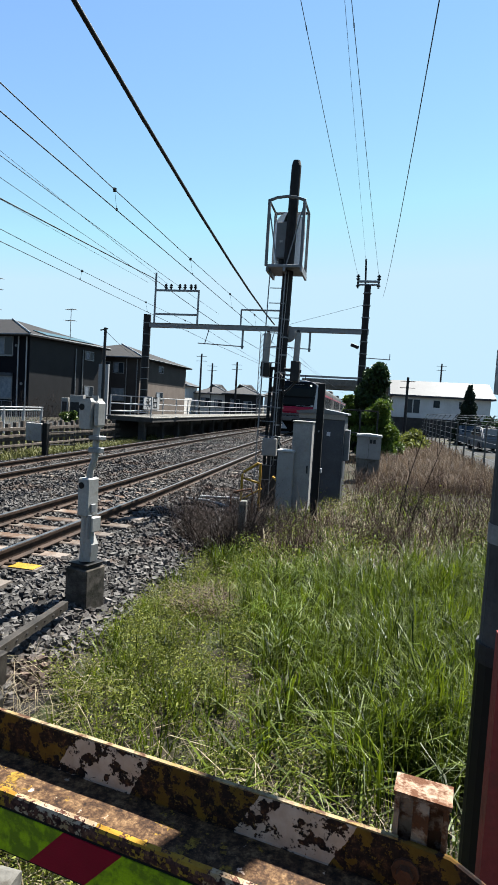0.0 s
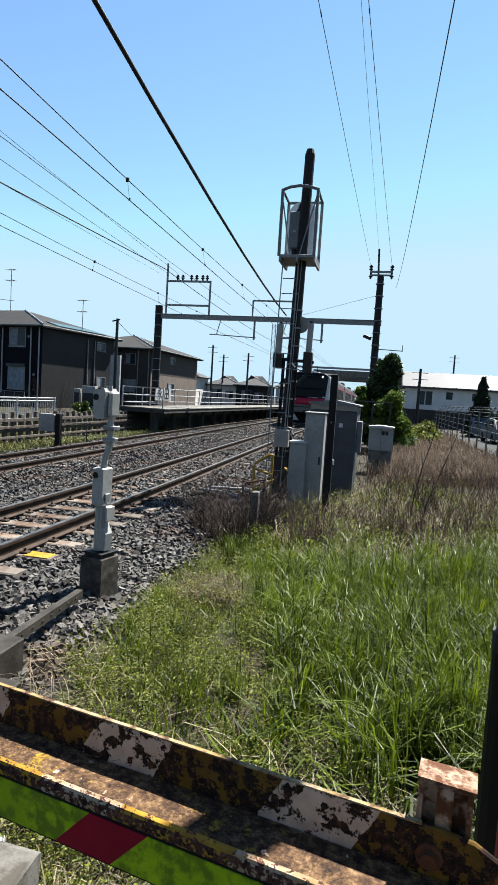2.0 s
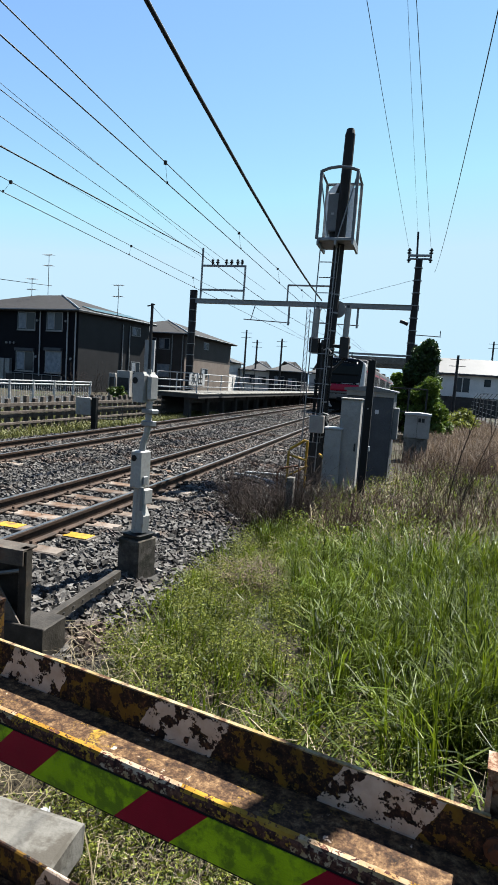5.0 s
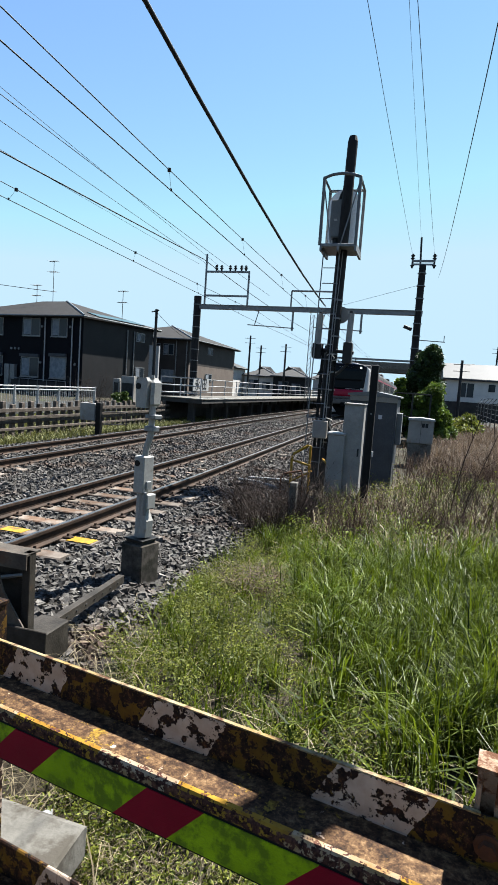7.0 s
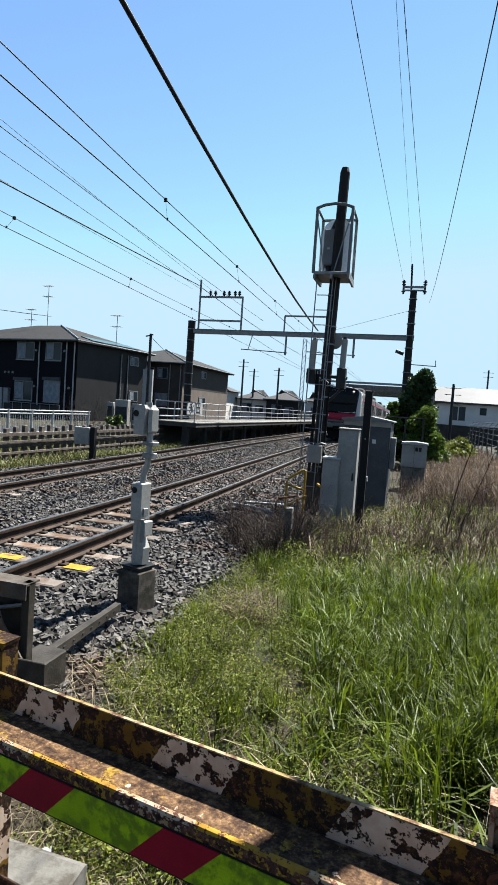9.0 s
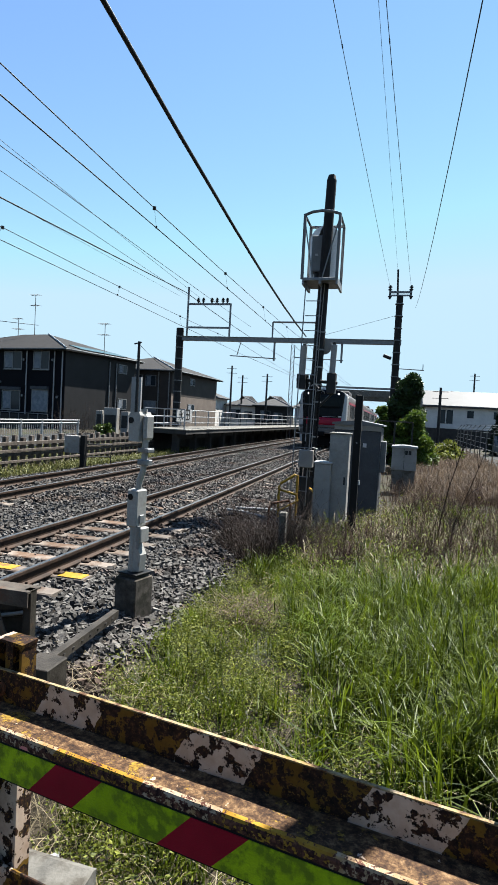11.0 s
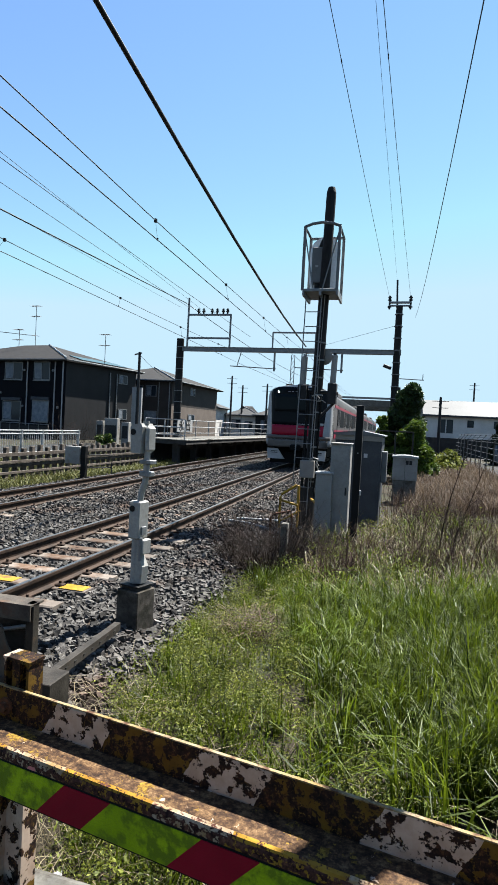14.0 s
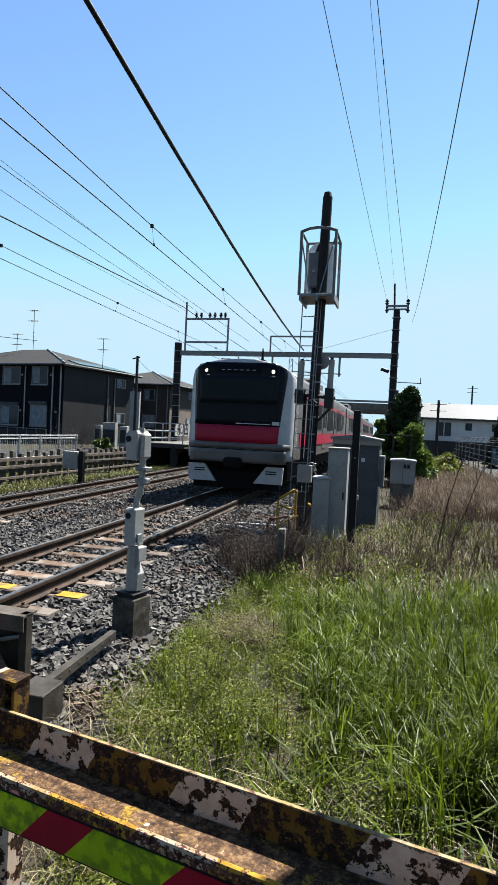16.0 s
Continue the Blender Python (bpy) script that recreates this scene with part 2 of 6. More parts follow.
def level(x, y):
    """Height of the ground: track bed, shoulder, verge, road."""
    x, y = np.asarray(x, float), np.asarray(y, float)
    z = np.full(np.broadcast(x, y).shape, -0.36)
    bed = smooth(-1.75, -2.75, x) * (1 - smooth(-9.6, -10.6, x))
    z = z + bed * 0.145
    z = z + 0.35 * smooth(-11.5, -14.5, x)
    z = z + 0.10 * smooth(3.5, 4.6, x)
    z = z + 0.06 * np.sin(x * 1.7 + 0.6) * np.sin(y * 1.1) * (1 - bed) * smooth(-12, -9, x)
    road = 1 - smooth(0.55, 1.5, y + 0.05 * x)
    return z * (1 - road) + (-0.04) * road


def build_ground():
    xs = np.concatenate([[-900, -300, -120, -70, -45, -32], np.arange(-26, -14, 1.5), np.arange(-14, -9, 0.4), np.arange(-9, 5, 0.2), np.arange(5, 14, 1.0), [16, 22, 32, 60, 120, 300, 900]])
    ys = np.concatenate([[-300, -100, -40, -15, -6, -3, -1], np.arange(0, 16, 0.2), np.arange(16, 40, 0.8), np.arange(40, 120, 5), [130, 180, 300, 600, 1500]])
    gx, gy = np.meshgrid(xs, ys)
    gz = level(gx, gy)
    v = np.stack([gx, gy, gz], -1).reshape(-1, 3)
    nx, ny = len(xs), len(ys)
    i = (np.arange(ny - 1)[:, None] * nx + np.arange(nx - 1)[None]).reshape(-1)
    f = np.stack([i, i + 1, i + nx + 1, i + nx], -1)
    return soup("ground", v, f, "soil", None, "earth verge with dry grass beside the railway", "ground", "structure")


build_ground()


# out of view: dark asphalt added so less light bounces onto the barrier
def build_road():
    v = np.array([(-40, -9, -0.03), (40, -9, -0.03), (40, 0.35, -0.03), (-40, 0.75, -0.03), (-40, -9, -0.2), (40, -9, -0.2), (40, 0.35, -0.2), (-40, 0.75, -0.2)], float)
    soup("road", v, np.array([(0, 1, 2, 3), (4, 7, 6, 5), (2, 6, 7, 3), (0, 4, 5, 1)]), "asphalt", None, "unseen asphalt road over the level crossing, added to cut bounce light", "road", "structure")


build_road()


# ---- track ----
NEAR, FAR = -4.36, -8.0


def drift(y):
    """How far the line bends away to the west at y."""
    return -0.62 * smooth(4.0, 36.0, y)


def build_bed():
    xs, ys = np.arange(-10.2, -1.99, 0.2), np.concatenate([np.arange(0.6, 20, 0.25), np.arange(20, 150, 2.5)])
    gx, gy = np.meshgrid(xs, ys)
    gx = gx + (gx > -2.3) * 0.25 * np.sin(gy * 2.3) * (gx + 2.3)
    gz = level(gx, gy) + 0.012
    v = np.stack([gx, gy, gz], -1).reshape(-1, 3)
    nx, ny = len(xs), len(ys)
    i = (np.arange(ny - 1)[:, None] * nx + np.arange(nx - 1)[None]).reshape(-1)
    # sheet under the stones, its dark colour stands for shade in their gaps
    soup("track_bed", v, np.stack([i, i + 1, i + nx + 1, i + nx], -1), "bed", None, "ballast bed of a double-track railway, coloured near black as shade between stones", "track bed", "structure")


build_bed()

RAIL = [(-0.06, -0.153), (0.06, -0.153), (0.06, -0.143), (0.012, -0.125), (0.010, -0.045), (0.032, -0.035), (0.032, -0.003), (0.026, 0.0),
        (-0.026, 0.0), (-0.032, -0.003), (-0.032, -0.035), (-0.010, -0.045), (-0.012, -0.125), (-0.06, -0.143)]


def build_rail(x):
    ys = [-6.0, 2.0] + [4.0 + 2.0 * k for k in range(17)] + [60.0, 150.0]

    def sweep(outline):
        bm = bmesh.new()
        rings = [[bm.verts.new((x + a + float(drift(y)), y, b)) for a, b in outline] for y in ys]
        n = len(outline)
        for p, q in zip(rings, rings[1:]):
            for i in range(n):
                bm.faces.new((p[i], p[(i + 1) % n], q[(i + 1) % n], q[i]))
        bm.faces.new(rings[0])
        bm.faces.new(rings[-1][::-1])
        bmesh.ops.recalc_face_normals(bm, faces=bm.faces)
        return bm
    ob = part("rail", sweep(RAIL), "rail")
    tagged(ob, "rust-brown steel rail with a worn shiny head", "rail", "rails of the two tracks")
    part("rail_head", sweep([(-0.022, 0.0005), (0.022, 0.0005), (0.022, 0.0025), (-0.022, 0.0025)]), "shine", ob, "polished running surface")


for c in (NEAR, FAR):
    for s in (-0.566, 0.566):
        build_rail(c + s)


def build_sleepers():
    bm = extrude_poly([(-0.12, -0.30), (0.12, -0.30), (0.105, -0.165), (0.09, -0.153), (-0.09, -0.153), (-0.105, -0.165)], "x", -1.03, 1.03)
    base = thing("sleeper", (NEAR, 1.45, 0), "weathered concrete sleeper stained by rust", "sleeper", "sleepers under the rails")
    part("beam", bm, "sleeper", base)
    clip = bmesh.new()
    add_box(clip, -0.05, 0.05, -0.045, 0.045, -0.155, -0.125, 0.01)
    add_tube(clip, [(0.0, 0, -0.13), (0.0, 0, -0.095)], 0.016, 6)
    first = part("clip", clip, "rail", base, "rusty rail clip")
    offs = [s * 0.566 + d for s in (-1, 1) for d in (-0.10, 0.10)]
    first.location.x = offs[0]
    for o in offs[1:]:
        c = first.copy()
        scene.collection.objects.link(c)
        c.location.x = o
    yel = thing("sleeper", (NEAR + float(drift(5.65)), 1.45 + 0.6 * 7, 0), "concrete sleeper with a yellow-painted end", "sleeper", "sleepers under the rails")
    b2 = base.children[0].copy()
    scene.collection.objects.link(b2)
    b2.parent = yel
    for o in offs:
        c = first.copy()
        scene.collection.objects.link(c)
        c.parent, c.location.x = yel, o
    for sx in (0.70, -0.86, -0.2):
        part("painted_end", box(sx, sx + 0.30, -0.092, 0.092, -0.153, -0.148), "yellow", yel, "yellow paint patch")
    for c in (NEAR, FAR):
        for k in range(56):
            if c == NEAR and k in (0, 7):
                continue
            m = pose(c + float(drift(1.45 + 0.6 * k)) + random.uniform(-0.02, 0.02), 1.45 + 0.6 * k + random.uniform(-0.02, 0.02), random.uniform(-0.012, 0.004), 0, 0, random.uniform(-0.8, 0.8))
            copy_thing(base, m)


build_sleepers()


def build_ballast():
    rng = np.random.default_rng(4)
    n = 115000
    # more stones where the bed lies nearest
    y = 1.3 + 42 * rng.random(n) ** 2.3
    x = -2.0 - 7.9 * rng.random(n) ** 1.25
    keep = np.ones(n, bool)
    for c in (NEAR, FAR):
        on = (np.abs((y - 1.45 + 0.3) % 0.6 - 0.3) < 0.11) & (np.abs(x - c - drift(y)) < 1.03)
        keep &= ~(on & (rng.random(n) < 0.95 * (1 - 0.75 * smooth(7.0, 10.0, y))))
        for s in (-0.566, 0.566):
            keep &= np.abs(x - c - s - drift(y)) > 0.075
    keep &= ~((x > -2.35) & (rng.random(n) > (-1.95 - x) / 0.4))
    x, y = x[keep], y[keep]
    n = len(x)
    r = (0.012 + 0.021 * rng.random(n)) * (1 + 0.5 * smooth(12, 30, y))
    z = level(x, y) + 0.012 + r * (0.1 + 0.7 * rng.random(n))
    for c in (NEAR, FAR):  # further off the stones lie over the sleepers
        z += 0.035 * (np.abs(x - c - drift(y)) < 1.05) * smooth(8.0, 11.0, y)
    base = np.array([(-1, -1, -1), (1, -1, -1), (1, 1, -1), (-1, 1, -1), (-1, -1, 1), (1, -1, 1), (1, 1, 1), (-1, 1, 1)], float) * 0.62
    v = base[None] * (0.6 + 0.7 * rng.random((n, 8, 1))) * (0.75 + 0.5 * rng.random((n, 1, 3)))
    a, b = rng.random(n) * 6.28, rng.random(n) * 6.28
    ca, sa, cb, sb = np.cos(a), np.sin(a), np.cos(b), np.sin(b)
    X, Y, Z = v[..., 0], v[..., 1], v[..., 2]
    Y, Z = Y * cb[:, None] - Z * sb[:, None], Y * sb[:, None] + Z * cb[:, None]
    X, Y = X * ca[:, None] - Y * sa[:, None], X * sa[:, None] + Y * ca[:, None]
    v = np.stack([X, Y, Z], -1) * r[:, None, None] * 1.35 + np.stack([x, y, z], -1)[:, None]
    q = np.array([(0, 3, 2, 1), (4, 5, 6, 7), (0, 1, 5, 4), (1, 2, 6, 5), (2, 3, 7, 6), (3, 0, 4, 7)])
    f = (np.arange(n)[:, None, None] * 8 + q[None]).reshape(-1, 4)
    soup("ballast", v.reshape(-1, 3), f, "stone", None, "angular grey crushed-stone ballast around the rails", "ballast", "stuff")


build_ballast()


# ---- train ----
def face_y(x, z):
    return 0.08 * (abs(x) / 1.47) ** 2 + 0.42 * max(0.0, (abs(x) - 1.10) / 0.375) ** 1.5 + 0.16 * max(0.0, z - 1.5) / 2.1 + 0.10 * max(0.0, 0.9 - z)


def half_width(z):
    if z > 3.1:
        return 1.475 * math.sqrt(max(0.0, 1 - ((z - 3.1) / 0.58) ** 2.6)) if z < 3.68 else 0.0
    return 1.475 - 0.06 * max(0.0, 1.2 - z)


def front_panel(z0, z1, left, right, off, nz=8, nx=14, thick=0.03):
    """A curved sheet on the nose between heights; left and right: edge as a function of z."""
    bm = bmesh.new()
    layers = []
    for d in (off, off - thick):
        g = []
        for j in range(nz + 1):
            z = z0 + (z1 - z0) * j / nz
            a, b = left(z), right(z)
            g.append([bm.verts.new((a + (b - a) * i / nx, face_y(a + (b - a) * i / nx, z) + d, z)) for i in range(nx + 1)])
        layers.append(g)
    A, B = layers
    for j in range(nz):
        for i in range(nx):
            bm.faces.new((B[j][i], B[j][i + 1], B[j + 1][i + 1], B[j + 1][i]))
            bm.faces.new((A[j][i], A[j + 1][i], A[j + 1][i + 1], A[j][i + 1]))
    for j in range(nz):
        bm.faces.new((A[j][0], B[j][0], B[j + 1][0], A[j + 1][0]))
        bm.faces.new((A[j][nx], A[j + 1][nx], B[j + 1][nx], B[j][nx]))
    for i in range(nx):
        bm.faces.new((A[0][i], A[0][i + 1], B[0][i + 1], B[0][i]))
        bm.faces.new((A[nz][i], B[nz][i], B[nz][i + 1], A[nz][i + 1]))
    return bm


def section():
    right = [(half_width(z), z) for z in (0.95, 1.2, 2.0, 3.1, 3.25, 3.4, 3.52, 3.60, 3.65)]
    return right + [(0.0, 3.68)] + [(-x, z) for x, z in right[::-1]]


def build_train():
    train = thing("train", (NEAR, 35.3, 0), "steel commuter train with red band, black front and lit headlights", "train")
    sec = section()
    for k in range(4):
        y0 = 0.33 + 20.0 * k
        y1 = y0 + (19.2 if k == 0 else 19.5)
        y0 += 0.0 if k else 0.45
        car = part("car_body", extrude_poly(sec, "y", y0, y1), "train_steel", train, "ribbed stainless car body")
        part("underframe", box(-1.25, 1.25, y0 + 0.4, y1 - 0.2, 0.45, 0.95, 0.03), "under", car, "dark equipment under the floor")
        for by in (y0 + 2.8, y1 - 2.8):
            bm = box(-1.1, 1.1, by - 1.5, by + 1.5, 0.35, 0.62, 0.05)
            for wy in (-1.05, 1.05):
                for s in (-0.566, 0.566):
                    add_tube(bm, [(s - 0.06, by + wy, 0.43), (s + 0.06, by + wy, 0.43)], 0.425, 18)
            part("bogie", bm, "under", car, "dark bogie with four wheels")
        part("air_conditioner", box(-0.95, 0.95, (y0 + y1) / 2 - 1.6, (y0 + y1) / 2 + 1.6, 3.6, 3.95, 0.08), "train_steel", car, "roof cooling unit")
        for s in (-1, 1):
            a = s * 1.478
            lo, hi = sorted((a, a + s * 0.017))
            part("red_band", box(lo, hi, y0 + 0.9, y1 - 0.05, 1.33, 1.72), "train_red", car, "red band along the side")
            part("red_stripe", box(lo, hi, y0 + 0.9, y1 - 0.05, 2.78, 2.90), "train_red", car, "thin red stripe under the roof")
            for d in range(4):
                yd = y0 + 3.0 + d * (y1 - y0 - 5.2) / 3
                lo2, hi2 = sorted((a, a + s * 0.014))
                part("door", box(lo2, hi2, yd - 0.65, yd + 0.65, 1.15, 2.98, 0.004), "train_steel", car, "plain steel sliding door")
                lo3, hi3 = sorted((a + s * 0.008, a + s * 0.018))
                for q in (-0.34, 0.34):
                    part("door_window", box(lo3, hi3, yd + q - 0.24, yd + q + 0.24, 1.95, 2.75), "train_glass", car)
                if d < 3:
                    ym = yd + (y1 - y0 - 5.2) / 6
                    lo4, hi4 = sorted((a, a + s * 0.012))
                    part("window", box(lo4, hi4, ym - 1.15, ym + 1.15, 1.88, 2.75, 0.003), "train_glass", car)
    nose = part("nose", front_panel(0.95, 3.66, lambda z: -half_width(z), lambda z: half_width(z), 0.80, 18, 40, 0.80), "train_white", train, "white front shell with swept edges", True)
    part("front_mask", front_panel(1.86, 3.56, lambda z: -min(half_width(z) - 0.05, 1.18 + 0.085 * (z - 1.86)), lambda z: min(half_width(z) - 0.05, 1.18 + 0.085 * (z - 1.86)), -0.005, 12, 30, 0.018), "train_black", nose, "glossy black windscreen mask", True)
    part("front_band", front_panel(1.40, 1.855, lambda z: -1.15 - 0.06 * (z - 1.4), lambda z: 1.15 + 0.06 * (z - 1.4), -0.005, 3, 30, 0.016), "train_red", nose, "red band across the front", True)
    # added sheet that greys the white shell where the nose is in shade
    part("lower_fairing", front_panel(1.23, 1.392, lambda z: -half_width(z) + 0.03, lambda z: half_width(z) - 0.03, -0.004, 2, 40, 0.012), "train_steel", nose, "added grey sheet under the red band, shade on the white nose", True)
    part("windscreen", front_panel(2.46, 3.22, lambda z: -1.06 - 0.07 * (z - 2.4), lambda z: 1.06 + 0.07 * (z - 2.4), -0.022, 6, 24, 0.006), "train_screen", nose, "dark windscreen", True)
    for k in range(6):
        part("display_dash", front_panel(3.35, 3.362, lambda z: -0.5 + 0.17 * k, lambda z: -0.4 + 0.17 * k, -0.03, 1, 2, 0.003), "grey_line", nose)
    # grey instead of white, with the shade low on the nose in it
    part("bumper", front_panel(0.86, 1.20, lambda z: -1.36, lambda z: 1.36, 0.02, 5, 40, 0.05), "train_steel", nose, "lower front panel, greyed for the shade on it", True)
    part("panel_joint", front_panel(1.205, 1.225, lambda z: -1.38, lambda z: 1.38, 0.0, 1, 40, 0.01), "under", nose)
    part("screen_divider", front_panel(2.42, 2.44, lambda z: -1.2, lambda z: 1.2, -0.024, 1, 14, 0.006), "under", nose)
    part("destination_display", front_panel(3.28, 3.44, lambda z: -0.62, lambda z: 0.62, -0.024, 1, 8, 0.004), "train_glass", nose, "dark destination display")
    for s in (-1, 1):
        y = face_y(0.93, 3.33)
        bm = tube([(s * 0.93, y + 0.02, 3.33), (s * 0.93, y - 0.04, 3.33)], 0.034, 16)
        part("headlight", bm, "lamp", nose, "lit round headlight")
        bm = tube([(s * 0.93, y + 0.02, 3.33), (s * 0.93, y - 0.034, 3.33)], 0.10, 16)
        part("headlight_ring", bm, "under", nose)
        pts = [(s * 0.52, 0.32), (s * 1.30, 0.32), (s * 1.33, 0.78), (s * 0.86, 0.78)]
        part("skirt", extrude_poly(pts, "y", 0.12, 0.20), "train_white", nose, "white skirt plate")
        part("vent", box(min(s * 0.85, s * 1.15), max(s * 0.85, s * 1.15), 0.112, 0.122, 0.58, 0.61), "under", nose)
        part("vent", box(min(s * 0.85, s * 1.15), max(s * 0.85, s * 1.15), 0.112, 0.122, 0.64, 0.67), "under", nose)
    part("name_bar", front_panel(1.905, 1.925, lambda z: 0.0, lambda z: 0.92, -0.024, 1, 6, 0.004), "grey_line", nose, "thin grey line on the mask")
    part("emblem", front_panel(1.90, 1.99, lambda z: 0.98, lambda z: 1.17, -0.024, 1, 3, 0.004), "train_white", nose, "small white emblem")
    part("coupler", box(-0.22, 0.22, -0.35, 0.4, 0.72, 1.0, 0.05), "under", nose, "dark coupler")
    part("snow_guard", box(-1.2, 1.2, 0.25, 0.32, 0.14, 0.62), "under", nose)
    bm = tube([(0.45, 0.9, 3.6), (0.45, 0.9, 4.05)], 0.05, 8, 0.02)
    add_box(bm, 0.33, 0.57, 0.75, 1.05, 3.62, 3.72, 0.02)
    part("antenna", bm, "under", train, "short black roof antenna")
    part("horn_cover", box(-0.75, -0.45, 0.8, 1.1, 3.58, 3.75, 0.03), "under", train)
    return train


TRAIN = build_train()
TRAIN_ROWS = [(0.0, 39.5), (4.0, 39.4), (8.5, 39.3), (9.0, 39.1), (9.5, 38.6), (10.0, 37.9), (10.5, 37.0), (11.0, 35.85), (11.5, 34.5),
              (12.0, 33.0), (12.5, 31.35), (13.0, 29.65), (13.5, 27.75), (14.0, 25.75), (14.5, 23.5), (15.0, 20.95), (15.5, 18.15), (16.0, 15.15)]


def motions():
    walk(TRAIN, [(t, pose(NEAR + 0.15 + float(drift(y)) - 0.22 * float(smooth(33.0, 39.0, y)), y - 0.19, 0, 0, 0, 1.2)) for t, y in TRAIN_ROWS])


# ---- platform ----
PE = 25.0


def build_platform():
    p = thing("platform", (0, 0, 0), "concrete station platform on short columns", "platform", kind="structure")
    part("deck", box(-11.95, -9.65, PE, 110, 0.87, 0.92, 0.012), "concrete", p, "concrete deck")
    # dark concrete here carries the shade at and under the deck edge
    part("edge_face", box(-11.9, -9.68, PE + 0.03, 110, 0.70, 0.868), "dark_concrete", p, "dark edge face with deck shade in its colour")
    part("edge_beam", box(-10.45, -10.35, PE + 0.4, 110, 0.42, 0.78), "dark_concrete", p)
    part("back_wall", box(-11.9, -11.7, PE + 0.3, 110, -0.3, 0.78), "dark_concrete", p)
    part("edge_line", box(-9.95, -9.85, PE + 0.2, 110, 0.92, 0.926), "white", p, "white safety line")
    col = None
    for k in range(22):
        y = PE + 0.5 + 2.4 * k
        if col is None:
            col = part("column", box(-10.5, -10.2, -0.14, 0.14, -0.32, 0.78, 0.02), "dark_concrete", p)
            col.location.y = y
        else:
            c = col.copy()
            scene.collection.objects.link(c)
            c.location.y = y
    f = thing("platform_fence", (0, 0, 0), "cream pipe fence along the platform's back edge", "fence")
    for k in range(24):
        y = PE + 0.1 + 2.3 * k
        part("post", tube([(-11.8, y, 0.92), (-11.8, y, 1.86)], 0.035, 6), "white", f)
    for z in (1.12, 1.47, 1.84):
        part("rail_bar", tube([(-11.8, PE + 0.1, z), (-11.8, 76, z)], 0.028, 6), "white", f)
        part("end_bar", tube([(-11.8, PE + 0.1, z), (-9.8, PE + 0.1, z)], 0.022, 6), "white", f)
    part("post", tube([(-9.8, PE + 0.1, 0.92), (-9.8, PE + 0.1, 1.86)], 0.03, 6), "white", f)
    s = thing("station_sign", (-11.72, 30.0, 1.53), "white station name board with two black characters on the platform fence", "sign")
    part("board", box(-0.02, 0.02, -1.15, 1.15, -0.33, 0.33, 0.005), "white", s)
    for text, y in (("永", -0.55), ("田", 0.45)):
        cu = bpy.data.curves.new("letter", "FONT")
        cu.body, cu.size, cu.extrude, cu.align_x, cu.align_y = text, 0.72, 0.004, "CENTER", "CENTER"
        cu.materials.append(M["black"])
        o = new("letter", cu)
        o.parent = s
        o.matrix_basis = pose(0.03, y, 0.0, 90, 0, 90)


build_platform()


